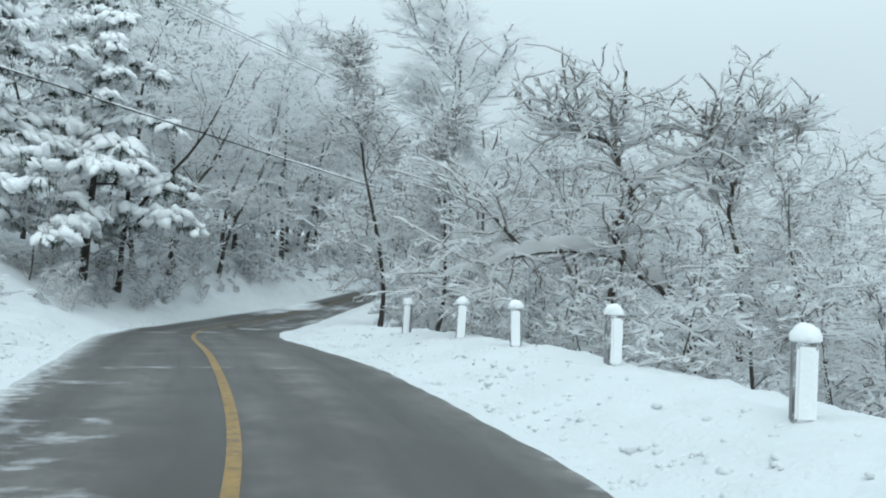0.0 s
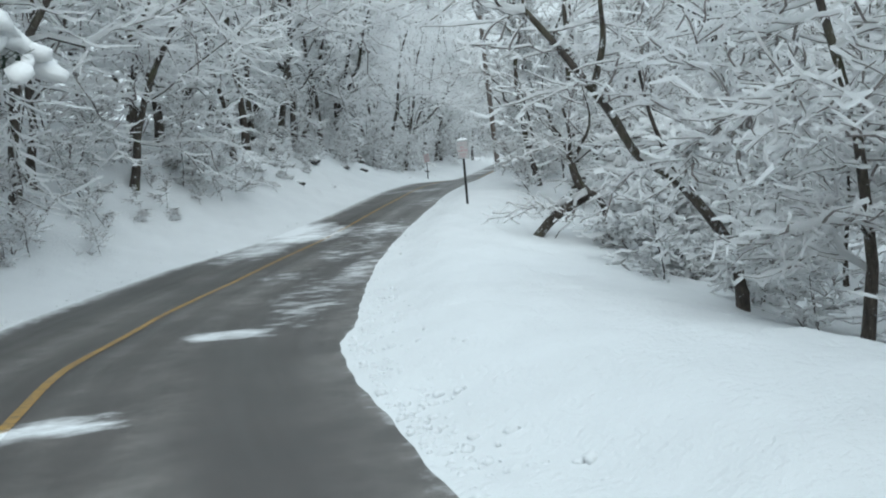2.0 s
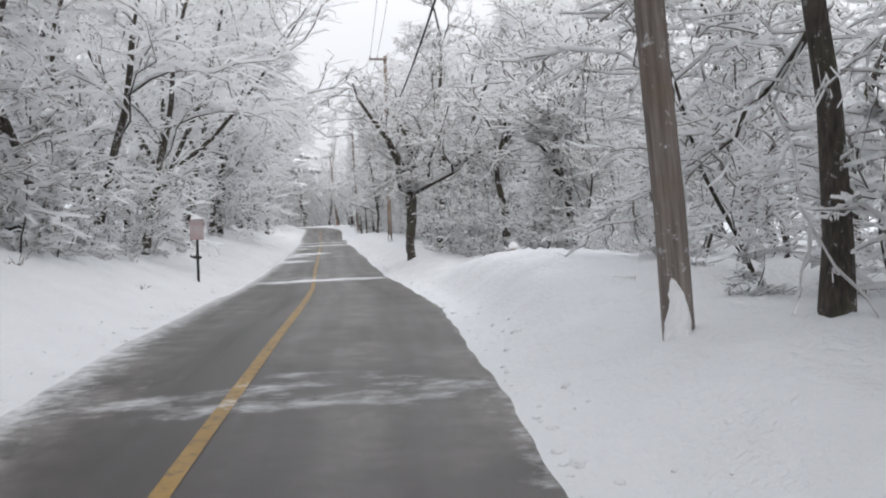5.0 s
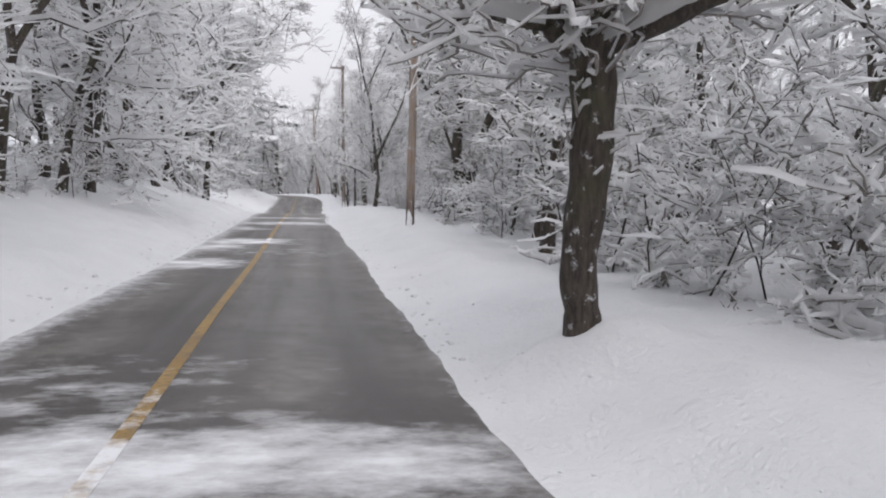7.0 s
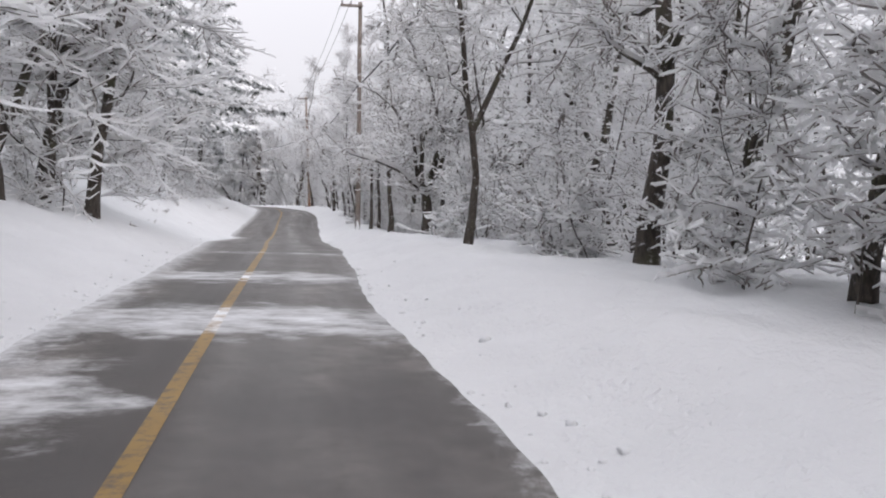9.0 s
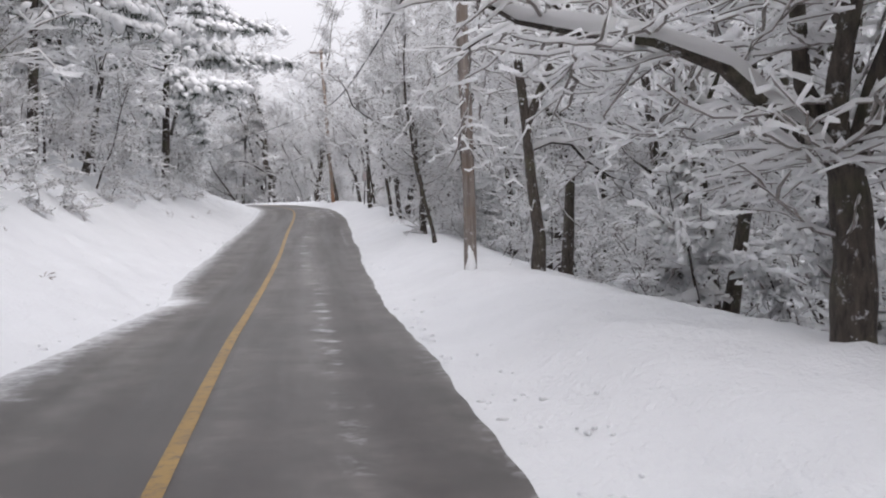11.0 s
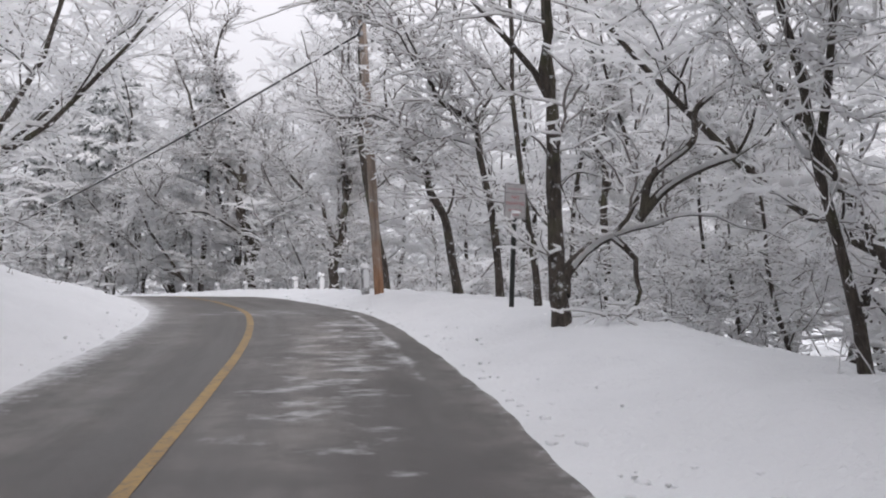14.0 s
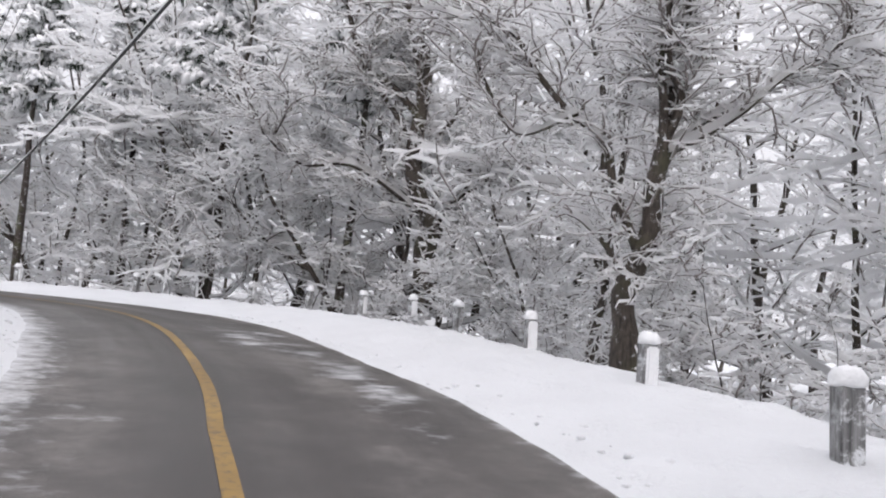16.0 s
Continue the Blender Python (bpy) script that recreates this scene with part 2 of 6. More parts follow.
LINE = road_line(ROAD)
STEP = np.diff(LINE, axis=0)
LONG = np.r_[0, np.cumsum(np.linalg.norm(STEP, axis=1))]


def at_road(s, d):
    """Plan place at s metres along the road and d metres right of its middle line."""
    s = np.asarray(s, float)
    x, y = np.interp(s, LONG, LINE[:, 0]), np.interp(s, LONG, LINE[:, 1])
    h = 0.6
    tx = np.interp(s + h, LONG, LINE[:, 0]) - np.interp(s - h, LONG, LINE[:, 0])
    ty = np.interp(s + h, LONG, LINE[:, 1]) - np.interp(s - h, LONG, LINE[:, 1])
    q = np.hypot(tx, ty)
    return x + ty / q * d, y - tx / q * d


def to_road(x, y):
    """The place (s, d) along and across the road of plan places."""
    x, y = np.atleast_1d(np.asarray(x, float)), np.atleast_1d(np.asarray(y, float))
    s, d = np.zeros(len(x)), np.zeros(len(x))
    a, v = LINE[:-1:2], LINE[2::2] - LINE[:-1:2][:len(LINE[2::2])]
    a, base = a[:len(v)], LONG[:-1:2][:len(v)]
    vv = (v * v).sum(1)
    for k in range(0, len(x), 4000):
        q = np.stack([x[k:k + 4000], y[k:k + 4000]], 1)[:, None]
        u = np.clip(((q - a) * v).sum(2) / vv, 0, 1)
        r = q - (a + u[..., None] * v)
        far = (r * r).sum(2)
        i = far.argmin(1)
        j = np.arange(len(i))
        side = v[i, 0] * r[j, i, 1] - v[i, 1] * r[j, i, 0]
        s[k:k + 4000] = base[i] + u[j, i] * np.sqrt(vv[i])
        d[k:k + 4000] = -np.sign(side) * np.sqrt(far[j, i])
    return s, d


def profile(points):
    p = np.array(points, float)
    return lambda s: np.interp(s, p[:, 0], p[:, 1])


_height = profile([(0, -2.6), (23, -1.97), (30, -1.74), (36, -1.6), (43, -1.65), (49.5, -1.78), (56, -2.0), (63, -2.03), (70, -1.83), (76, -1.35), (82, -0.65), (90, 0.2), (96, 0.53),
                   (102, 0.62), (108, 0.67), (114, 0.84), (119, 1.08), (125, 1.42), (132, 1.88), (140, 2.45), (148, 2.9), (153, 3.06), (160, 3.16), (166, 3.27), (173, 3.51),
                   (179, 3.86), (184, 4.22), (190, 4.63), (196, 5.07), (201, 5.48), (206, 5.95), (211, 6.36), (217, 6.72), (226, 6.97), (330, 7.0)])
_grid = np.arange(-20, 340, 0.5)
_raw = _height(_grid)
_soft = np.convolve(np.pad(_raw, 8, mode="edge"), np.hanning(17) / np.hanning(17).sum(), "valid")


def road_z(s):
    return np.interp(s, _grid, _soft)


edge_right = profile([(0, 2.6), (30, 2.6), (47, 2.35), (55, 2.8), (62, 3.3), (68, 3.3), (75, 2.7), (80, 2.3), (86, 2.05), (105, 2.4), (125, 2.3), (135, 2.03), (142, 1.65), (150, 1.85),
                      (161, 2.2), (170, 2.32), (181, 2.67), (195, 2.82), (203, 2.72), (212, 2.35), (220, 2.1), (240, 2.4)])
edge_left = profile([(0, 2.4), (30, 2.4), (42, 2.6), (55, 3.0), (72, 3.0), (76, 2.2), (82, 1.7), (92, 1.7), (106, 2.2), (115, 2.05), (125, 1.75), (140, 1.5), (150, 1.6), (162, 2.15),
                     (166, 1.75), (168.5, 1.5), (172, 1.95), (185, 2.0), (200, 2.15), (211, 1.8), (220, 2.0), (240, 2.2)])
# the painted line wanders a little from the road's middle
line_offset = profile([(0, 0.1), (28, 0.05), (36, -0.03), (46, -0.14), (58, -0.17), (65, -0.2), (69, 0.0), (76, 0.1), (88, 0.03), (112, -0.03), (119, -0.04), (126, 0.0), (164, -0.02), (173, 0.08), (180, 0.15), (185, 0.13), (191, 0.04), (200, 0.0), (204, 0.06), (210, 0.1), (213, 0.02), (216, -0.18), (219, -0.2), (223, -0.08), (240, -0.05)])
# how far the ground climbs or falls away from the verges
rise_left = profile([(0, 1.0), (40, 1.6), (60, 2.6), (80, 3.2), (98, 2.6), (110, 1.8), (130, 1.5), (150, 1.6), (165, 2.4), (180, 3.0), (205, 2.6), (216, 1.3), (225, 0.6), (240, 0.6)])
fall_right = profile([(0, -2.2), (50, -1.8), (70, -0.8), (81, -1.1), (92, 0.0), (120, 0.1), (150, -0.2), (163, -1.4), (185, -2.0), (210, -1.6), (225, -1.2), (240, -1.0)])


# how high the ploughed snow lies beside the road
verge_right = profile([(0, 0.42), (203, 0.42), (211, 0.3), (216, 0.2), (240, 0.2)])


def ease(v):
    v = np.clip(v, 0, 1)
    return v * v * (3 - 2 * v)


def lumps(x, y, scale, seed=0.0):
    """Cheap smooth unevenness, about -1 to 1."""
    return (np.sin(x * scale + 1.3 + seed) * np.sin(y * scale * 1.13 + 0.7 * seed) + 0.6 * np.sin(x * scale * 2.31 + y * scale * 1.7 + seed) + 0.4 * np.sin(y * scale * 4.1 - x * scale * 3.3)) / 1.8


def ragged(s, seed):
    return 0.035 * np.sin(s * 0.7 + seed) + 0.015 * np.sin(s * 1.9 + 2 * seed) + 0.012 * np.sin(s * 6.3 + seed)


# low collars of snow round what stands in the verge: s, d, height, reach
COLLARS = [(114.4, 3.3, 0.28, 0.6), (91.8, 3.45, 0.12, 0.4), (130.4, 3.75, 0.14, 0.4), (167.4, 3.75, 0.12, 0.4), (210.3, 3.55, 0.1, 0.4), (78.1, 4.23, 0.07, 0.3), (203.4, 4.15, 0.07, 0.3)]
COLLAR_PLACES = [(*(float(v) for v in at_road(c[0], c[1])), c[2], c[3]) for c in COLLARS]


def land(s, d, x, y):
    """Height of the snow surface beside the road."""
    z = road_z(s)
    er, el = edge_right(s) + ragged(s, 1.0), edge_left(s) + ragged(s, 4.0)
    right, left = d - er, -d - el
    over = np.where(right > 0, verge_right(s) * ease(right / 1.7) ** 1.05, 0)
    over = over + np.where(right > 2.2, fall_right(s) * ease((right - 2.2) / 6.0) + fall_right(s) * 0.05 * np.maximum(right - 7, 0).clip(0, 40), 0)
    bank = rise_left(s)
    over = over + np.where(left > 0, 0.34 * ease(left / 1.5) ** 1.05 + bank * ease((left - 0.6) / 6.5) + 0.06 * bank * np.maximum(left - 6, 0).clip(0, 60), 0)
    heap = np.exp(-((s - 100) / 5.5) ** 4) * np.where(right > 0.3, ease((right - 0.3) / 0.9) * ease((4.0 - right) / 1.6), 0)
    over = over + heap * (0.34 + 0.05 * lumps(x, y, 2.9, 1.0))
    beside = np.maximum(right, left)
    over = over + np.where(beside > 0.2, (0.045 * lumps(x, y, 1.7) + 0.025 * lumps(x, y, 4.3, 2.0)) * ease(beside / 1.0), 0)
    over = over + np.where(beside > 3, 0.22 * lumps(x, y, 0.33, 5.0) * ease((beside - 3) / 6), 0)
    for cx, cy, tall, wide in COLLAR_PLACES:
        over = over + tall * np.exp(-((x - cx) ** 2 + (y - cy) ** 2) / wide ** 2)
    return z + over - np.where(beside <= 0, 0.06, 0)


def ground_at(x, y):
    s, d = to_road(x, y)
    return land(s, d, np.atleast_1d(np.asarray(x, float)), np.atleast_1d(np.asarray(y, float)))


def mesh_object(name, verts, faces, materials, parent=None, slots=None, smooth=False, label=""):
    me = bpy.data.meshes.new(name)
    me.from_pydata([tuple(map(float, v)) for v in verts] if not isinstance(verts, np.ndarray) else verts.tolist(), [], faces if isinstance(faces, list) else faces.tolist())
    for m in materials:
        me.materials.append(m)
    if slots is not None:
        me.polygons.foreach_set("material_index", np.asarray(slots, np.int32))
    if smooth:
        me.polygons.foreach_set("use_smooth", np.ones(len(me.polygons), bool))
    me.update()
    ob = new(name, me)
    if parent:
        ob.parent = parent
    if label:
        tagged(ob, label)
    return ob


def grid_faces(rows, cols):
    i, j = np.meshgrid(np.arange(rows - 1), np.arange(cols - 1), indexing="ij")
    a = (i * cols + j).ravel()
    return np.stack([a, a + 1, a + cols + 1, a + cols], 1)


def build_ground():
    """One sheet out to the horizon, fine by the road and coarse far off; it dips under the road and the verges."""
    def axis(lo, hi, step, far):
        core = np.arange(lo, hi, step)
        out = np.cumsum(step * 1.35 ** np.arange(1, far))
        return np.r_[lo - out[::-1], core, core[-1] + out]
    xs, ys = axis(-110, 40, 1.6, 18), axis(-20, 255, 1.6, 18)
    gx, gy = np.meshgrid(xs, ys)
    x, y = gx.ravel(), gy.ravel()
    s, d = to_road(x, y)
    z = land(s, d, x, y) - np.where(np.abs(d) < 9, 0.35, 0.0)
    far = np.maximum(np.hypot(np.maximum(np.abs(x + 35) - 75, 0), np.maximum(np.abs(y - 118) - 137, 0)) - 10, 0)
    z = z - 0.04 * far
    faces = grid_faces(len(ys), len(xs))
    ob = mesh_object("ground", np.stack([x, y, z], 1), faces, [SNOW_GROUND], smooth=True)
    tagged(ob, "gently rolling woodland ground under fresh snow", "ground", kind="structure")


def strip(s, columns):
    """Rows along s; columns is a function giving the cross offsets for all rows."""
    d = columns(s)
    ss = np.repeat(s[:, None], d.shape[1], 1)
    x, y = at_road(ss.ravel(), d.ravel())
    return ss.ravel(), d.ravel(), x, y, grid_faces(len(s), d.shape[1])


def build_verges():
    s = np.arange(18, LONG[-1] - 30, 0.22)
    for name, sign, edge, seed in (("snow_bank", 1, edge_right, 1.0), ("snow_bank", -1, edge_left, 4.0)):
        start = edge(s) + ragged(s, seed)
        offs = np.r_[-0.25, -0.06, 0.03, 0.09, 0.16, 0.25, np.arange(0.37, 3.0, 0.15), 3.2, 3.5, 3.9, 4.4, 5.2, 6.2, 7.4]
        ss, d, x, y, f = strip(s, lambda q: sign * (start[:, None] + offs[None]))
        beyond = np.abs(d) - np.repeat(start, len(offs))
        z = land(ss, d, x, y)
        z = np.where(beyond <= 0, road_z(ss) - 0.03 + 0.012 * (beyond > -0.1), z)
        grow = ease(beyond / 0.3) * (beyond < 6.5)
        z = z + grow * np.where(ss < 50, 1.9, 1.7) * (0.022 * lumps(x, y, 6.3, 1.0) + 0.022 * np.maximum(lumps(x, y, 11.0, 3.0), 0) + 0.012 * lumps(x, y, 17.0, 3.0))
        z = np.where(beyond > 7, z - 0.4, z)
        ob = mesh_object(name, np.stack([x, y, z], 1), f if sign < 0 else f[:, ::-1], [SNOW_GROUND], smooth=True)
        tagged(ob, "smooth bank of fresh roadside snow along the asphalt", "snow bank", kind="structure")


# drifts and thin sheets of snow on the asphalt: s, d, half length along, half width across, strength
LOWER_DRIFTS = [(78.4, -2.1, 1.9, 1.6, 1.15), (76.8, -1.0, 1.2, 1.7, 0.9), (27.5, -1.3, 3.2, 0.9, 0.4), (31, -1.6, 2, 0.9, 0.36), (34.6, -2, 0.4, 1.2, 0.5), (36.5, -0.4, 0.3, 2.6, 0.5), (56, -1.5, 0.5, 0.9, 0.8), (57.3, 0.2, 0.4, 0.75, 0.85), (62.2, 1.5, 0.5, 0.75, 0.85), (66, 2.3, 4.5, 0.9, 0.44), (69.5, 1, 1.2, 0.7, 0.5), (70, 2.7, 5, 0.6, 0.5), (73.5, 1.7, 3, 1.2, 0.44), (74.6, -1.4, 2.4, 1.2, 0.65), (77.2, -1.2, 2, 2, 0.8), (77.5, 1.6, 2.4, 1.5, 0.52), (84, 1.7, 2.5, 0.8, 0.45)]
MIDDLE_DRIFTS = [(88.5, 0, 0.9, 2.6, 0.5), (92.5, 0.3, 1, 2.4, 0.45), (112.7, 0, 1, 3.4, 0.8), (114.8, -0.8, 2, 2.4, 0.4), (121.5, -1.5, 2, 0.8, 0.4), (125.5, -1.2, 1.3, 1.2, 0.8), (128, 0.3, 1.4, 3, 0.38), (129.5, -1.3, 1.2, 1.1, 0.75), (131.3, -0.6, 1.3, 1.6, 0.8), (136.5, -1.2, 1.6, 1.2, 0.55), (139.5, 0.2, 1.3, 3, 0.7), (144, 0, 1.1, 3, 0.65), (150, 0.3, 1, 2.6, 0.5), (160, -1.9, 6, 0.5, 0.42)]
UPPER_DRIFTS = [(186.5, 2.34, 8, 0.09, 0.4), (204.5, 2.2, 7, 0.12, 0.5), (165, 1.15, 11, 0.22, 0.36), (168.6, -1.7, 1.2, 0.9, 0.75), (172.5, -1.9, 6, 0.6, 0.5), (181, 0.9, 9, 0.3, 0.36), (200.5, 1.2, 6, 1, 0.36), (204, 2, 5, 0.3, 0.42), (205, 1.7, 3, 0.8, 0.41), (208.5, 0.4, 1.2, 2.2, 0.4), (214, -1.3, 5, 0.5, 0.32), (219, 1.5, 4, 0.5, 0.44), (223, 1.2, 3, 0.9, 0.4)]
DRIFTS = LOWER_DRIFTS + MIDDLE_DRIFTS + UPPER_DRIFTS


def snow_cover(s, d):
    c = np.zeros_like(s)
    for s0, d0, a, b, k in DRIFTS:
        c = np.maximum(c, k * np.exp(-(((s - s0) / a) ** 2) ** 1.3 - (((d - d0) / b) ** 2) ** 1.3))
    return c + 0.05 * lumps(s, d, 1.1, 2.0)


def rim_cover(s, d):
    return 0.6 * np.clip(np.maximum(d - edge_right(s) + 0.42, (-d - edge_left(s) + 0.9) * 0.75) / 0.6, 0, 1.5)


def salt_film(s, d):
    """A pale dried film between the wheel tracks and along the edges."""
    rim = np.maximum(d - edge_right(s) + 0.75, -d - edge_left(s) + 0.8).clip(0, 0.8)
    return 0.55 * np.exp(-((d - 1.0) / 0.36) ** 2) * (0.55 + 0.45 * np.sin(s * 0.21) ** 2) + 0.4 * np.exp(-((d + 1.1) / 0.4) ** 2) + 0.3 * np.exp(-((d - 0.25) / 0.2) ** 2) + 0.7 * rim + 0.45 * np.exp(-((d - 1.4) / 0.7) ** 2 - ((s - 206) / 6) ** 2)


def with_cover(ob, s, d):
    me = ob.data
    me.attributes.new("salt_film", "FLOAT", "POINT").data.foreach_set("value", salt_film(s, d).astype(np.float32))
    me.attributes.new("snow_cover", "FLOAT", "POINT").data.foreach_set("value", snow_cover(s, d).astype(np.float32))
    me.attributes.new("rim_cover", "FLOAT", "POINT").data.foreach_set("value", rim_cover(s, d).astype(np.float32))
    uv = me.uv_layers.new(name="along")
    idx = np.zeros(len(me.loops), np.int32)
    me.loops.foreach_get("vertex_index", idx)
    uv.data.foreach_set("uv", np.stack([d[idx], s[idx]], 1).astype(np.float32).ravel())


def build_road():
    s = np.arange(2, LONG[-1] - 2, 0.4)
    cols = np.linspace(-3.9, 3.9, 79)
    ss, d, x, y, f = strip(s, lambda q: np.repeat(cols[None], len(q), 0))
    ob = mesh_object("road", np.stack([x, y, road_z(ss) - 0.006 * np.abs(d)], 1), f[:, ::-1], [ASPHALT], smooth=True)
    with_cover(ob, ss, d)
    tagged(ob, "wet grey asphalt road with blown thin snow", "road", kind="structure")
    cols = np.array([-0.06, 0.0, 0.06])
    ss, d, x, y, f = strip(s, lambda q: cols[None] + line_offset(q)[:, None])
    ob = mesh_object("centre_line", np.stack([x, y, road_z(ss) + 0.005], 1), f[:, ::-1], [YELLOW], smooth=True)
    with_cover(ob, ss, d)
    tagged(ob, "worn yellow painted centre line on asphalt", "road marking", kind="structure")


def build_clods():
    """Crumbs and clods of snow thrown up by the plough along both edges of the road."""
    rng = np.random.default_rng(14)
    bm = bmesh.new()
    bmesh.ops.create_icosphere(bm, subdivisions=1, radius=1.0)
    ball = np.array([v.co[:] for v in bm.verts])
    tris = np.array([[v.index for v in f.verts] for f in bm.faces])
    bm.free()
    for side, edge in ((1, edge_right), (-1, edge_left)):
        n = 4200
        s = rng.uniform(22, 232, n)
        s = np.where(rng.random(n) < 0.4, rng.uniform(22, 66, n), s)
        off = np.abs(rng.normal(0, 1, n)) * np.where(s < 50, 0.9, 0.3) + 0.03
        d = side * (edge(s) + off)
        x, y = at_road(s, d)
        size = np.minimum(0.017 * np.exp(rng.normal(0, 0.5, n)) * np.where(s < 66, 1.5, 1.0), 0.048)
        v = ball[None] * (size[:, None, None] * rng.uniform(0.75, 1.3, (n, len(ball), 1))) * np.array([1.2, 1.2, 0.8])
        v = v + np.stack([x, y, land(s, d, x, y) - 0.15 * size], 1)[:, None]
        f = (tris[None] + (np.arange(n) * len(ball))[:, None, None]).reshape(-1, 3)
        ob = mesh_object("snow_clods", v.reshape(-1, 3), f, [SNOW_GROUND], smooth=True)
        tagged(ob, "crumbs of ploughed snow along the road edge", "snow", kind="stuff")


build_ground()
build_verges()
build_road()
build_clods()

# ---- trees: limbs with snow lying on them ----


class Wood:
    """Collects tubes of bark (slot 0) and the snow lying on them (slot 1)."""

    def __init__(self):
        self.v, self.f, self.m, self.n = [], [], [], 0

    def add(self, verts, faces, mats):
        self.v.append(verts)
        self.f += [tuple(int(k) + self.n for k in f) for f in faces]
        self.m += mats
        self.n += len(verts)

    def frames(self, pts, upright=False):
        t = np.gradient(pts, axis=0)
        t /= np.linalg.norm(t, axis=1)[:, None] + 1e-9
        up = np.array([0.2, 1.0, 0]) if upright else np.array([0, 0, 1.0])
        side = np.cross(t, up)
        ln = np.linalg.norm(side, axis=1)[:, None]
        side = np.where(ln > 0.05, side / (ln + 1e-9), np.array([1.0, 0, 0]))
        return t, side, np.cross(side, t)

    def tube(self, pts, radii, sides):
        t, a, b = self.frames(pts, abs(pts[-1, 2] - pts[0, 2]) > 0.6 * np.linalg.norm(pts[-1] - pts[0]))
        ang = np.arange(sides) * 2 * np.pi / sides
        ring = np.cos(ang)[None, :, None] * a[:, None] + np.sin(ang)[None, :, None] * b[:, None]
        v = (pts[:, None] + ring * radii[:, None, None]).reshape(-1, 3)
        f = [(i * sides + k, i * sides + (k + 1) % sides, (i + 1) * sides + (k + 1) % sides, (i + 1) * sides + k) for i in range(len(pts) - 1) for k in range(sides)]
        self.add(v, f, [0] * len(f))

    def cap(self, pts, radii, thick, soft=False):
        """Snow lying along a limb, rounded, thinner where it is steep."""
        t, a, b = self.frames(pts)
        lie = np.clip(1.15 - np.abs(t[:, 2]) * 1.25, 0.0, 1.0)
        k = np.arange(len(pts))
        lump = 1 + 0.28 * np.sin(k * 2.3 + 40 * pts[0, 0] + 17 * pts[0, 2]) + (0.22 * np.sin(k * 4.1 + 23 * pts[0, 2]) if soft else 0)
        w = radii * 0.97 + 0.22 * thick * lie * lump
        h = radii * 0.75 + thick * lie * lump
        prof = [(-1.08, -0.2), (-1.12, 0.25), (-0.8, 0.72), (0, 1.0), (0.8, 0.72), (1.12, 0.25), (1.08, -0.2)] if soft else [(-1.06, -0.12), (-0.66, 0.88), (0.66, 0.88), (1.06, -0.12)]
        z, n = np.array([0, 0, 1.0]), len(prof)
        v = np.stack([pts + a * (w * p)[:, None] + (0.5 * b + 0.5 * z) * (h * q)[:, None] for p, q in prof], 1).reshape(-1, 3)
        f = [(i * n + j, i * n + j + 1, (i + 1) * n + j + 1, (i + 1) * n + j) for i in range(len(pts) - 1) for j in range(n - 1) if lie[i] + lie[i + 1] > (0.5 if soft else 0.12)]
        self.add(v, f, [1] * len(f))

    def arrays(self):
        return np.vstack(self.v), self.f, self.m


def wander(rng, start, way, length, n, bend, lift=0.0):
    """A crooked limb: n steps, each turned a little; lift pulls it up or lets it sag."""
    pts, d = [np.array(start, float)], np.array(way, float)
    d /= np.linalg.norm(d)
    for k in range(n):
        d = d + rng.normal(0, bend, 3) + np.array([0, 0, lift])
        d /= np.linalg.norm(d)
        pts.append(pts[-1] + d * length / n)
    return np.array(pts)


def tents(wood, pts, w, h):
    """Fine twigs hidden under their snow: only the two slopes of the ridge."""
    k, n = pts.shape[:2]
    side = np.cross(np.gradient(pts, axis=1), np.array([0, 0, 1.0])) + 1e-6
    side /= np.linalg.norm(side, axis=2)[..., None]
    swell = np.interp(np.linspace(0, 1, n), [0, 0.5, 1], [0.85, 1.0, 0.6])[None, :, None]
    wide, tall = w[:, None, None] * swell, h[:, None, None] * swell
    drop = np.array([0, 0, 0.5]) * tall
    v = np.stack([pts - side * wide - drop, pts + side * wide - drop, pts + np.array([0, 0, 0.6]) * tall], 2).reshape(-1, 3)
    ring = (np.arange(k)[:, None] * 3 * n + np.arange(n - 1)[None] * 3).reshape(-1, 1)
    f = [tuple(r) for pat in ((0, 3, 5, 2), (2, 5, 4, 1)) for r in (ring + np.array(pat)).tolist()]
    wood.add(v, f, [1] * len(f))


PUFF = np.array([(1, 0, 0), (0, 1, 0), (-1, 0, 0), (0, -1, 0), (0, 0, 1)], float)
PUFF_FACES = [(0, 1, 4), (1, 2, 4), (2, 3, 4), (3, 0, 4)]


def puffs(rng, wood, at, size):
    """Small clots of snow caught among the twigs."""
    k = len(at)
    v = PUFF[None] * size[:, None, None] * rng.uniform(0.7, 1.3, (k, 5, 1)) * np.array([1.2, 1.2, 0.85]) + rng.normal(0, 0.15, (k, 5, 3)) * size[:, None, None] + at[:, None]
    q = (np.arange(k) * 5)[:, None]
    wood.add(v.reshape(-1, 3), [tuple(r) for pat in PUFF_FACES for r in (q + np.array(pat)).tolist()], [1] * (4 * k))


def along_path(pts, u):
    k = np.arange(len(pts))
    return np.stack([np.interp(u * (len(pts) - 1), k, pts[:, c]) for c in range(3)], 1)


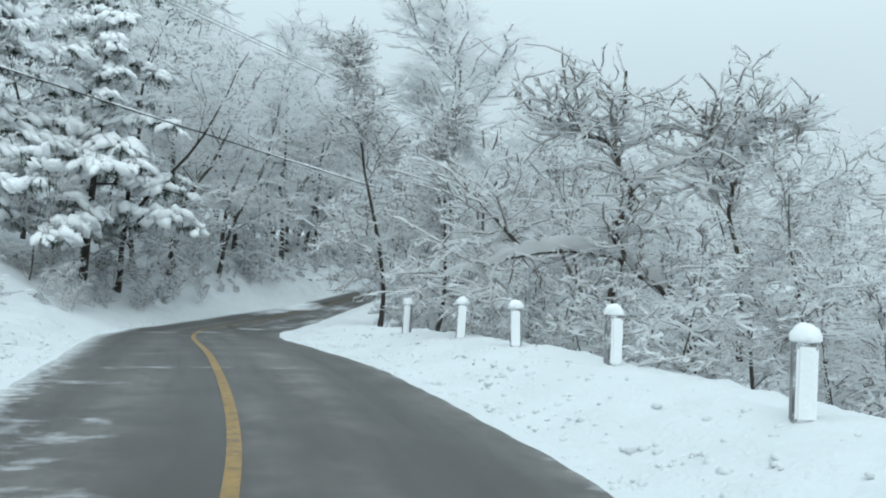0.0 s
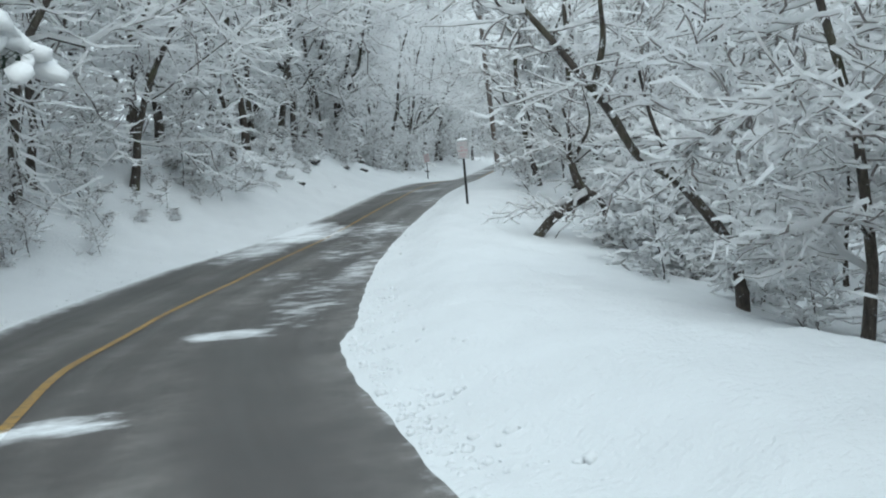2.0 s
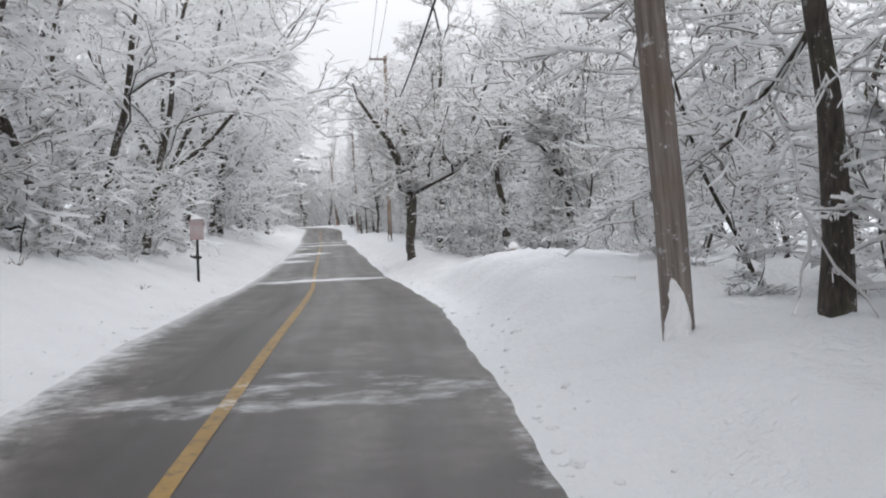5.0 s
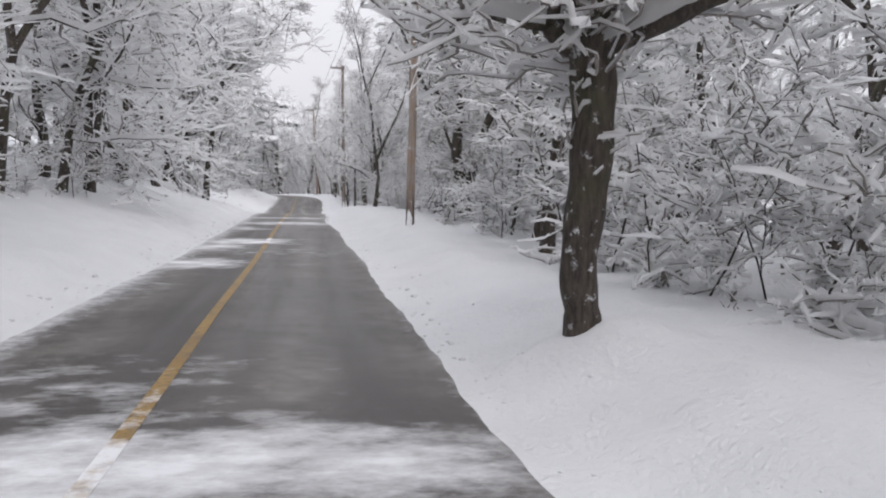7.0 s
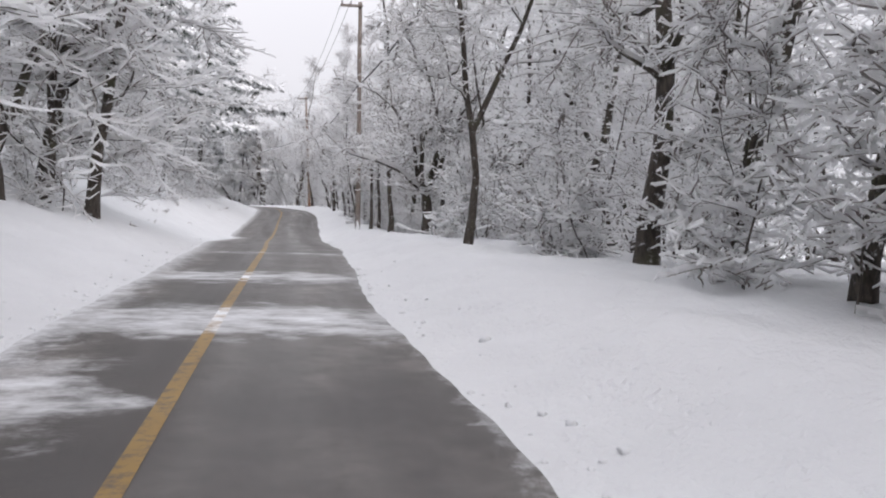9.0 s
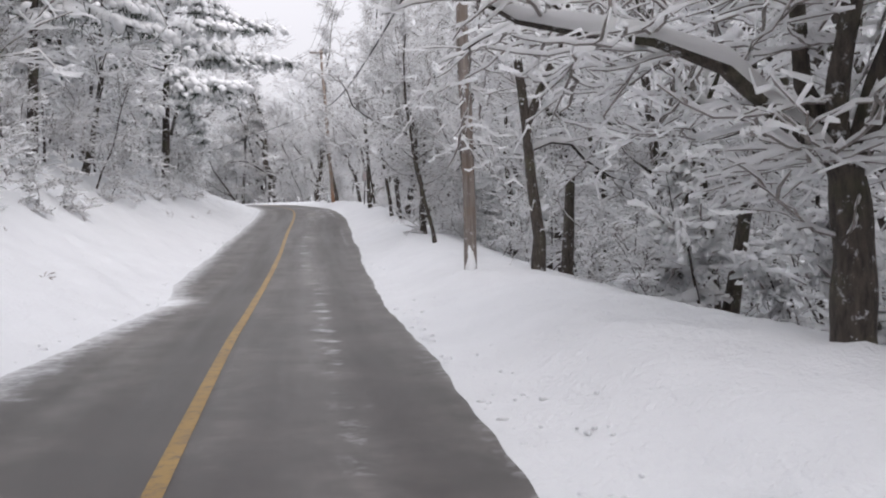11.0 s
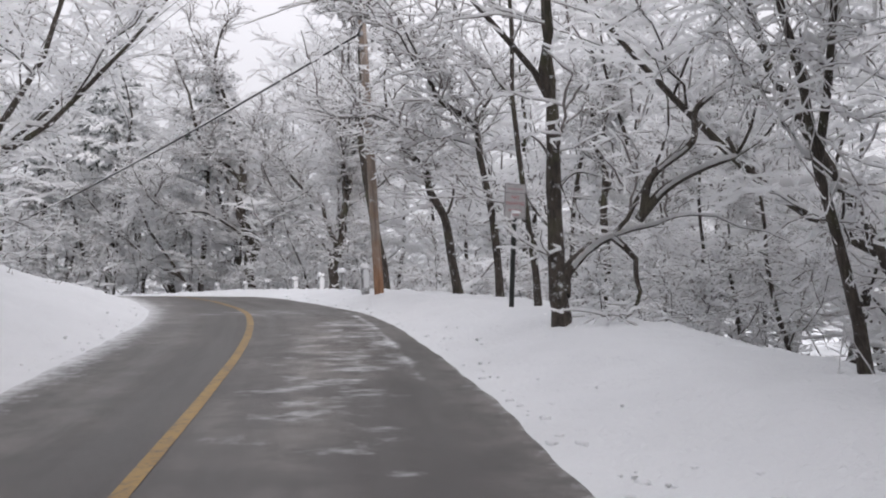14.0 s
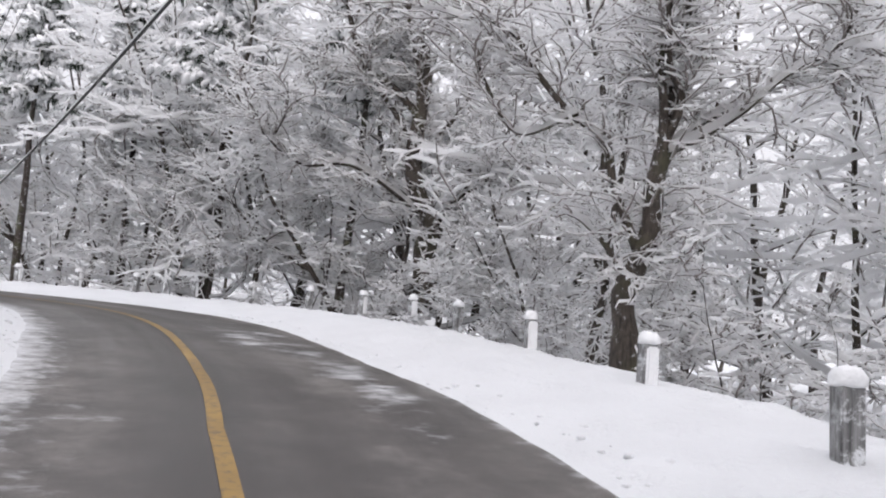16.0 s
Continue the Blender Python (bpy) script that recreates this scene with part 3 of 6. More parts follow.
def keeled(wood, pts, w, h, keel, rng=None):
    """Many twigs at once: a rounded, lumpy load of snow above, the dark twig showing as a keel below it."""
    k, n = pts.shape[:2]
    side = np.cross(np.gradient(pts, axis=1), np.array([0, 0, 1.0])) + 1e-6
    side /= np.linalg.norm(side, axis=2)[..., None]
    swell = np.interp(np.linspace(0, 1, n), [0, 0.3, 0.85, 1], [0.85, 1.0, 0.9, 0.4])[None, :, None]
    if rng is not None:
        swell = swell * rng.uniform(0.6, 1.45, (k, n, 1))
    wide, tall, up = side * w[:, None, None] * swell, np.array([0, 0, 1.0]) * h[:, None, None] * swell, np.array([0, 0, 1.0])
    v = np.stack([pts - wide, pts - wide * 0.6 + tall * 0.85, pts + wide * 0.6 + tall * 0.85, pts + wide, pts - up * keel], 2).reshape(-1, 3)
    ring = (np.arange(k)[:, None] * 5 * n + np.arange(n - 1)[None] * 5).reshape(-1, 1)
    f, m = [], []
    for pat, mat in (((0, 5, 6, 1), 1), ((1, 6, 7, 2), 1), ((2, 7, 8, 3), 1), ((3, 8, 9, 4), 0), ((4, 9, 5, 0), 0)):
        f += [tuple(r) for r in (ring + np.array(pat)).tolist()]
        m += [mat] * len(ring)
    end = np.arange(k)[:, None] * 5 * n + 5 * (n - 1)
    wood.add(v, f + [tuple(r) for r in (end + np.array((0, 1, 2, 3))).tolist()], m + [1] * k)


def dress(rng, crown, limb, count, reach, fat, droop=-0.15, fine=True, clots=2, joints=4):
    """Twigs set left and right along a branch, forking again where they are fine, and clots of snow between them."""
    u = (np.arange(count) + rng.uniform(0, 1, count)) / count
    base = along_path(limb, u)
    ahead = along_path(limb, np.clip(u + 0.15, 0, 1)) - along_path(limb, np.clip(u - 0.15, 0, 1))
    ahead /= np.linalg.norm(ahead, axis=1)[:, None] + 1e-9
    side = np.cross(ahead, np.array([0, 0, 1.0]))
    side /= np.linalg.norm(side, axis=1)[:, None] + 1e-6
    hand = np.where(np.arange(count) % 2, 1.0, -1.0)[:, None]
    spread = rng.uniform(0.45, 1.25, (count, 1))
    way = ahead * np.cos(spread) + side * hand * np.sin(spread) + rng.normal(0, 0.12, (count, 3)) + np.array([0, 0, 1.0]) * rng.normal(0.10 + droop * 0.4, 0.2, (count, 1))
    way /= np.linalg.norm(way, axis=1)[:, None]
    ln = reach * rng.uniform(0.5, 1.35, count)
    n = joints if fine else 3
    pts = [base]
    for k in range(n - 1):
        way = way + rng.normal(0, 0.44, (count, 3)) * np.array([1, 1, 0.6]) * (k > 0)
        pts.append(pts[-1] + way * (ln / (n - 1))[:, None])
    pts = np.stack(pts, 1)
    w, h = 0.017 * fat * rng.uniform(0.7, 1.35, count), 0.043 * fat * rng.uniform(0.7, 1.4, count)
    if fine:
        keeled(crown, pts, w, h, 0.004 + 0.005 * min(fat, 1.0), rng)
    else:
        tents(crown, pts, w * 1.2, h * 1.2)
    # the last, thinnest twigs
    m = 2
    start, heading = np.repeat(pts[:, 1], m, 0), np.repeat(pts[:, -1] - pts[:, 0], m, 0)
    start = start + np.tile(np.linspace(0.05, 0.8, m), count)[:, None] * np.repeat(pts[:, -1] - pts[:, 1], m, 0)
    heading = heading / (np.linalg.norm(heading, axis=1)[:, None] + 1e-9) + rng.normal(0, 0.6, heading.shape) * np.array([1, 1, 0.4])
    tip = start + heading * (np.repeat(ln, m) * rng.uniform(0.22, 0.5, m * count))[:, None]
    if fine:
        bend = start * 0.5 + tip * 0.5 + rng.normal(0, 0.14, tip.shape) * np.repeat(ln, m)[:, None]
        tents(crown, np.stack([start, bend, tip], 1), np.repeat(w, m) * 0.9, np.repeat(h, m) * 0.95)
    else:
        tents(crown, np.stack([start, tip], 1), np.repeat(w, m) * 0.95, np.repeat(h, m) * 0.85)
    if clots:
        pick = rng.integers(0, count, clots)
        puffs(rng, crown, pts[pick, -1] * 0.5 + pts[pick, -2] * 0.5 + np.array([0, 0, 0.02]), (0.026 if fine else 0.036) * fat * rng.uniform(0.6, 1.5, clots))


def broadleaf_meshes(name, seed, height, radius, limbs, subs, twigs, first=0.28, reach=0.42, lift=0.02, crook=0.12, fork=False, steps=3, fat=1.0, droop=-0.04, sides=8, bits=8, fine=True, clots=2, shy=0.0, wave=0.6, climb=0.55, spray=0.32, shoots=0):
    """Meshes of a bare, snow-laden tree at the origin: trunk with its limbs, and crown of twigs."""
    rng = np.random.default_rng(seed)
    trunk, crown = Wood(), Wood()
    n = 12
    main = wander(rng, (0, 0, -0.5), (rng.normal(0, 0.02), rng.normal(0, 0.02), 1), height + 0.5, n, crook * wave, 0.10)
    rad = radius * np.linspace(1, 0.14, n + 1)
    rad[0] *= 1.5
    rad[1] *= 1.12
    stems = [(main, rad)]
    if fork:
        w2 = main[4] - main[3] + np.array([rng.choice([-1, 1]) * height * 0.06, rng.normal(0, 0.3), 0])
        stems.append((wander(rng, main[3], w2, height * 0.72, 9, crook * 0.7, 0.05), radius * np.linspace(0.72, 0.12, 10)))
    if shoots:
        dress(rng, crown, main[1:6], shoots, 0.5, fat * 0.8, fine=fine, clots=3)
    for pts, r in stems:
        trunk.tube(pts, r, sides)
        count = limbs if len(stems) == 1 else limbs * 3 // 5
        az = rng.uniform(0, 6.28)
        for i in range(count):
            u = first + (0.98 - first) * (i + rng.uniform(0, 0.8)) / count
            p = along_path(pts, np.array([u]))[0]
            r0 = np.interp(u * (len(pts) - 1), np.arange(len(pts)), r) * rng.uniform(0.32, 0.54)
            az += 2.4 + rng.normal(0, 0.5)
            toward = max(0.0, -math.cos(az)) * shy  # limbs on the shy side are short and steep
            el = rng.uniform(0.05, 0.6) + climb * u * u + 0.5 * toward
            ln = height * reach * (1.1 - 0.6 * u) * rng.uniform(0.7, 1.25) * (1 - 0.5 * toward)
            limb = wander(rng, p, (math.cos(az) * math.cos(el), math.sin(az) * math.cos(el), math.sin(el)), ln, bits, crook * 2.1, lift)
            lr = np.maximum(r0 * np.linspace(1, 0.2, bits + 1), 0.010)
            trunk.tube(limb, lr, 5 if sides > 6 else 3)
            trunk.cap(limb, lr, 0.095 * fat)
            dress(rng, crown, limb, twigs, min(ln * 0.2 + 0.2, 0.8), fat, fine=fine)
            for j in range(subs):
                w = 0.16 + 0.84 * (j + rng.uniform(0, 1)) / subs
                q = along_path(limb, np.array([w]))[0]
                ahead = along_path(limb, np.array([min(w + 0.12, 1)]))[0] - along_path(limb, np.array([max(w - 0.12, 0)]))[0]
                ahead /= np.linalg.norm(ahead) + 1e-9
                way = ahead * 0.8 + rng.normal(0, 0.6, 3) * np.array([1, 1, 0.35]) + np.array([0, 0, 0.08])
                sl = ln * rng.uniform(0.3, 0.55) * (1.15 - 0.5 * w)
                sub = wander(rng, q, way, sl, steps, crook * 2.8, droop)
                keeled(crown, sub[None], np.array([0.021 * fat]), np.array([0.05 * fat]), 0.008 + 0.007 * min(fat, 1.0))
                dress(rng, crown, sub, twigs, min(sl * spray + 0.14, spray * 2), fat, fine=fine, clots=clots)
    made = []
    for part, wood in (("trunk", trunk), ("crown", crown)):
        v, f, m = wood.arrays()
        me = bpy.data.meshes.new(name + "_" + part)
        me.from_pydata(v.tolist(), [], f)
        for mat in ((BARK, SNOW_TWIG) if part == "trunk" else (BARK_TWIG, SNOW_TWIG)):
            me.materials.append(mat)
        me.polygons.foreach_set("material_index", np.array(m, np.int32))
        me.polygons.foreach_set("use_smooth", np.ones(len(f), bool))
        me.update()
        made.append(me)
    return made


OAK = [broadleaf_meshes("oak", 11 + k, 12.0 + k % 3, 0.15, 17, 8, 7, fork=k % 2 == 1, first=0.12 + 0.03 * (k % 3), reach=0.36, steps=4, fat=0.85, crook=0.19, clots=3, shy=0.8, wave=0.85, lift=0.05, spray=0.34, shoots=9) for k in range(6)]
OAK_HIGH = [broadleaf_meshes("edge_oak", 21 + k, 12.5 + k % 2, 0.15, 15, 8, 7, first=0.30 + 0.03 * k, reach=0.36, steps=4, fat=0.85, crook=0.19, clots=3, shy=1.0, wave=0.8, lift=0.05, spray=0.34, shoots=7) for k in range(3)]
MID = [broadleaf_meshes("mid", 31 + k, 12.0 + k % 3, 0.13, 15, 8, 6, first=0.12 + 0.05 * (k % 3), reach=0.42, steps=3, fat=1.05, sides=5, bits=6, fine=False, crook=0.19, clots=3, droop=-0.08, spray=0.34, wave=0.75, fork=k % 3 == 1, shy=0.9) for k in range(6)]
FAR = [broadleaf_meshes("wood", 51 + k, 13.0 + k % 3, 0.14, 13, 6, 5, first=0.06 + 0.06 * (k % 2), reach=0.42, steps=2, fat=1.7, sides=4, bits=4, fine=False, clots=1, crook=0.16, wave=0.7) for k in range(5)]
TALL = broadleaf_meshes("tall", 91, 19.0, 0.16, 19, 16, 12, first=0.34, reach=0.46, steps=3, fat=1.5, crook=0.13, fine=False, clots=4, wave=0.25, climb=0.7, lift=0.05)
SHRUB = [broadleaf_meshes("shrub", 61 + k, 1.7 + 0.3 * k, 0.022, 7, 4, 5, first=0.08, reach=0.5, lift=0.04, crook=0.24, steps=3, fat=0.95, droop=-0.08, sides=3, bits=4, clots=7) for k in range(5)]
UNDER = [broadleaf_meshes("sapling", 81 + k, 4.4 + 0.7 * k, 0.045, 12, 5, 5, first=0.1, reach=0.42, crook=0.2, steps=3, fat=0.8, sides=4, bits=4, clots=3, spray=0.32) for k in range(4)]
LADEN = [broadleaf_meshes("laden_shrub", 121 + k, 1.5 + 0.3 * k, 0.03, 10, 5, 6, first=0.05, reach=0.5, lift=-0.03, crook=0.2, steps=3, fat=1.7, droop=-0.16, sides=4, bits=5, clots=9) for k in range(3)]
BUSHY = [broadleaf_meshes("bushy", 101 + k, 8.0 + 0.6 * k, 0.085, 20, 8, 8, first=0.14, reach=0.36, crook=0.18, steps=5, fat=1.0, sides=6, bits=6, clots=3, wave=0.4, shy=0.4, lift=0.09, climb=0.9) for k in range(3)]
BRUSH = [broadleaf_meshes("brush", 111 + k, 8.0 + 0.6 * k, 0.085, 14, 8, 6, first=0.12, reach=0.42, crook=0.19, steps=3, fat=0.9, sides=5, bits=6, clots=4, wave=0.6, spray=0.34) for k in range(4)]


def plant(kind, meshes, x, y, scale=1.0, turn=0.0, lean=(0.0, 0.0), label="", category="tree", group="", z=None, girth=1.0):
    """Sets a tree of a trunk and a crown on the ground. lean: tilt in radians about x and y."""
    base = ground_at(x, y)[0] if z is None else z
    root = new(kind)
    root.empty_display_size = 0.2
    root.matrix_world = Matrix.Translation((x, y, base)) @ Euler((lean[0], lean[1], 0)).to_matrix().to_4x4() @ Matrix.Rotation(turn, 4, "Z") @ Matrix.Diagonal((scale * girth, scale * girth, scale, 1))
    for part, me in zip(("trunk", "crown"), meshes):
        ob = new(part, me)
        ob.parent = root
    return tagged(root, label, category, group)


# trees that stand out along the road, stretch by stretch: s, d, trunk radius, lean to the right, height
FIRST_BEND = [(47.3, 6.6, 0.06, 0.14, 7), (50.5, 5.6, 0.085, 0.05, 8.5), (57, 8.3, 0.1, 0.03, 7.5), (84, 6, 0.12, -0.15, 12), (90.5, 5.6, 0.08, 0.15, 10), (92.2, 4.9, 0.12, 0.07, 13), (126.1, 6.1, 0.16, 0.03, 14), (135.3, -7, 0.17, 0.02, 13), (138.4, 6.4, 0.12, -0.02, 13), (143.2, 6.14, 0.17, 0, 14), (146.4, 3.9, 0.085, 0.01, 10), (149, -5.2, 0.12, 0.03, 12), (151.7, -5.2, 0.11, -0.16, 12)]
STRAIGHT = [(152.5, -4.1, 0.16, 0.17, 12), (168.8, 7.6, 0.12, -0.03, 12), (168.9, 5.3, 0.12, -0.03, 13), (172.9, 4.9, 0.085, 0.14, 13), (177.1, 4.6, 0.055, -0.1, 8), (178.9, 5.9, 0.1, 0.03, 13), (187, 10.2, 0.06, 0, 10), (192.8, 4.77, 0.075, 0.0, 13.5), (192.2, 4.97, 0.05, -0.02, 11), (192.6, 6.2, 0.07, 0.02, 12.5), (190.2, 4.93, 0.06, 0.03, 13), (196.5, 6.6, 0.05, 0.0, 10)]
LONG_RISE = [(194.6, 5.1, 0.06, 0, 10), (196.9, 5.5, 0.05, -0.13, 8), (212.7, 11.4, 0.16, 0, 14), (213, 4.7, 0.12, 0.02, 14), (204.3, 4.9, 0.06, 0.0, 12), (222.9, 7.4, 0.09, 0.04, 11)]
MARKED = FIRST_BEND + STRAIGHT + LONG_RISE


def plant_marked():
    rng = random.Random(5)
    for s, d, r, lean, h in MARKED:
        x, y = at_road(s, d)
        pick = rng.randrange(len(OAK))
        heading = math.atan2(*(np.subtract(at_road(s + 1, 0), at_road(s - 1, 0))[::-1])) - math.pi / 2
        scale = h / (12.0 + pick % 3)
        # lean to the right of the way the road runs
        lx, ly = -lean * math.sin(heading), lean * math.cos(heading)
        if s < 58:
            plant("oak_tree", BUSHY[pick % 3], float(x), float(y), h / 8.5, heading + rng.uniform(-0.4, 0.4), (lx, ly), "small bushy oak white with snow to the ground", "tree", "roadside oaks")
            continue
        shape = OAK_HIGH[pick % 3] if 0 < d < 5.05 and s > 150 else OAK[pick]
        plant("oak_tree", shape, float(x), float(y), scale, heading + (0 if d > 0 else math.pi) + rng.uniform(-0.7, 0.7), (lx, ly), "bare oak with dark trunk and snow along every branch", "tree", "roadside oaks", girth=r / (0.15 * scale))


# where the oaks with a shape of their own stand
SKETCHED = [(114.4, 3.26), (122.8, 5.41), (107.3, 7.20), (159.4, 5.41), (135.8, 6.16), (171.1, 6.66), (112.4, 6.02), (201.3, 4.46), (206.6, 4.94), (208.9, 4.94), (221.1, 6.71), (229.6, 9.90), (188.8, 5.89), (189.9, 5.06), (180.9, 4.78), (182.0, 10.00), (61.9, 7.13), (71.5, 6.80)]


def plant_woods():
    rng = random.Random(9)
    taken = [at_road(m[0], m[1]) for m in MARKED] + [at_road(a, b) for a, b in SKETCHED] + [(-16.55, 61.3), at_road(200, -6), at_road(181.5, -6.6), (-26.6, 40.3), (0.0, 27.3)]
    # the closed edge of the woods on both sides: from, to, near side, depth, spacing, meshes, kind, label, scale
    for s0, s1, d0, deep, pace, meshes, kind, label, lo, hi in (
            (64, 112, -6.2, 1.6, 2.6, MID, "oak_tree", "bare woodland oak loaded with fresh snow", 0.95, 1.35), (112, 158, -5.5, 1.5, 3.0, MID, "oak_tree", "bare woodland oak loaded with fresh snow", 1.0, 1.25),
            (186, 212, -6.8, 1.6, 3.2, MID, "oak_tree", "bare woodland oak loaded with fresh snow", 0.8, 1.1), (82, 150, 7.0, 2.2, 4.0, MID, "oak_tree", "bare woodland oak loaded with fresh snow", 0.7, 1.05),
            (158, 206, 7.6, 3.0, 3.2, MID, "oak_tree", "bare woodland oak loaded with fresh snow", 0.8, 1.05), (60, 110, -6.2, 2.0, 3.0, UNDER, "young_tree", "thin young tree bowed under fresh snow", 0.7, 1.1), (165, 212, -6.0, 2.0, 3.4, UNDER, "young_tree", "thin young tree bowed under fresh snow", 0.7, 1.1),
            (78, 240, 13.0, 6.0, 3.0, FAR, "woodland_tree", "snow-covered bare tree deeper in the woods", 0.8, 1.1), (150, 235, 19.0, 10.0, 2.6, FAR, "woodland_tree", "snow-covered bare tree deeper in the woods", 0.9, 1.2), (60, 215, -10.5, 6.0, 3.4, FAR, "woodland_tree", "snow-covered bare tree deeper in the woods", 1.0, 1.35),
            (30, 50, 8.5, 5.0, 1.8, BRUSH, "young_tree", "thin young tree bowed under fresh snow", 0.5, 0.72), (50, 66, 10.0, 5.0, 2.0, BRUSH, "young_tree", "thin young tree bowed under fresh snow", 0.65, 0.85), (34, 52, 16.0, 8.0, 2.2, BRUSH, "young_tree", "thin young tree bowed under fresh snow", 0.6, 0.85), (52, 68, 16.0, 8.0, 2.2, BRUSH, "young_tree", "thin young tree bowed under fresh snow", 0.65, 0.9),
            (225, 242, 8.6, 2.6, 2.8, BRUSH, "young_tree", "thin young tree bowed under fresh snow", 0.8, 1.15), (204, 250, 11.0, 7.0, 1.9, FAR, "woodland_tree", "snow-covered bare tree deeper in the woods", 0.8, 1.1),
            (168, 185, -6.6, 1.4, 2.2, BRUSH, "young_tree", "thin young tree bowed under fresh snow", 0.55, 0.85), (232, 262, 8.5, 3.0, 3.4, MID, "oak_tree", "bare woodland oak loaded with fresh snow", 0.8, 1.1), (226, 268, 10.0, 8.0, 1.7, FAR, "woodland_tree", "snow-covered bare tree deeper in the woods", 0.8, 1.1),
            (63, 67, 8.6, 1.5, 1.1, LADEN, "shrub", "round shrub bowed under thick clotted snow", 0.5, 0.9), (67, 76, 9.3, 2.5, 1.0, LADEN, "shrub", "round shrub bowed under thick clotted snow", 1.2, 1.9), (66, 80, 10.5, 3.0, 1.5, BRUSH, "young_tree", "thin young tree bowed under fresh snow", 0.5, 0.75),
            (109, 112.5, 6.6, 1.6, 0.9, LADEN, "shrub", "round shrub bowed under thick clotted snow", 0.8, 1.2), (99, 114, 9.2, 3.0, 1.7, BRUSH, "young_tree", "thin young tree bowed under fresh snow", 0.45, 0.75), (128, 140, 6.6, 1.8, 1.6, LADEN, "shrub", "round shrub bowed under thick clotted snow", 0.7, 1.2),
            (158, 170, 6.4, 1.6, 1.5, LADEN, "shrub", "round shrub bowed under thick clotted snow", 0.7, 1.2), (186, 200, 7.4, 2.0, 1.4, LADEN, "shrub", "round shrub bowed under thick clotted snow", 0.6, 1.0), (188, 211, 9.0, 3.0, 1.6, BRUSH, "young_tree", "thin young tree bowed under fresh snow", 0.5, 0.75),
            (203, 213, 9.5, 3.0, 1.5, UNDER, "young_tree", "thin young tree bowed under fresh snow", 0.7, 1.1), (203, 232, 6.4, 3.0, 1.0, SHRUB, "shrub", "low leafless shrub buried in snow", 0.7, 1.1),
            (172, 186, 8.0, 3.5, 1.4, UNDER, "young_tree", "thin young tree bowed under fresh snow", 0.6, 0.9),
            (57, 95, -4.5, 1.6, 1.3, SHRUB, "shrub", "low leafless shrub buried in snow", 0.4, 0.8),
            (107, 118, 5.2, 3.0, 0.8, SHRUB, "shrub", "low leafless shrub buried in snow", 0.6, 1.1),
            (58, 80, 9.0, 2.0, 2.6, UNDER, "young_tree", "thin young tree bowed under fresh snow", 0.8, 1.2), (80, 158, 6.0, 2.0, 2.6, UNDER, "young_tree", "thin young tree bowed under fresh snow", 0.6, 1.0), (160, 222, 11.0, 4.0, 2.4, FAR, "woodland_tree", "snow-covered bare tree deeper in the woods", 0.45, 0.7), (158, 200, 8.8, 4.0, 2.8, UNDER, "young_tree", "thin young tree bowed under fresh snow", 0.6, 0.9),
            (60, 112, -5.2, 2.6, 1.1, SHRUB, "shrub", "low leafless shrub buried in snow", 0.7, 1.2), (112, 156, -5.0, 2.2, 1.5, SHRUB, "shrub", "low leafless shrub buried in snow", 0.5, 1.0), (166, 210, -5.2, 2.0, 1.7, SHRUB, "shrub", "low leafless shrub buried in snow", 0.5, 1.0),
            (26, 56, 6.0, 3.0, 1.0, SHRUB, "shrub", "low leafless shrub buried in snow", 0.5, 0.9), (54, 66, 8.2, 1.6, 1.1, SHRUB, "shrub", "low leafless shrub buried in snow", 0.6, 1.1), (66, 82, 8.8, 1.6, 1.1, SHRUB, "shrub", "low leafless shrub buried in snow", 0.6, 1.1), (82, 160, 4.9, 1.9, 0.95, SHRUB, "shrub", "low leafless shrub buried in snow", 0.7, 1.2), (160, 196, 5.6, 2.6, 1.6, SHRUB, "shrub", "low leafless shrub buried in snow", 0.5, 0.9)):
        s = s0
        while s < s1:
            x, y = (float(v) for v in at_road(s, d0 + math.copysign(deep * rng.random(), d0)))
            s += pace * rng.uniform(0.7, 1.3)
            if any((x - a) ** 2 + (y - b) ** 2 < (0.45 if kind == "shrub" else 1.0) for a, b in taken) or kind == "oak_tree" and 104 < s < 119 and d0 > 0 or kind != "shrub" and (math.dist((x, y), at_road(114.4, 3.3)) < 3.2 or math.dist((x, y), at_road(196, -5.5)) < 5.5 or d0 > 0 and 97 < s < 109 and math.dist((x, y), at_road(104, 6)) < 4):
                continue
            taken.append((x, y))
            turn = rng.uniform(0, 6.28)
            if d0 > 0 and kind == "oak_tree":  # the short limbs face the road
                a, c = at_road(s + 1, 0), at_road(s - 1, 0)
                turn = math.atan2(a[1] - c[1], a[0] - c[0]) - math.pi / 2 + rng.uniform(-0.6, 0.6)
            size = rng.uniform(lo, hi) * (0.42 if kind == "shrub" and 94 < s < 107 and d0 > 0 else 1.0)  # low brush before the forked oak
            plant(kind, meshes[rng.randrange(len(meshes))], x, y, size, turn, (rng.gauss(0, 0.06), rng.gauss(0, 0.06)), label, "shrub" if kind == "shrub" else "tree", kind + "s in the woods")
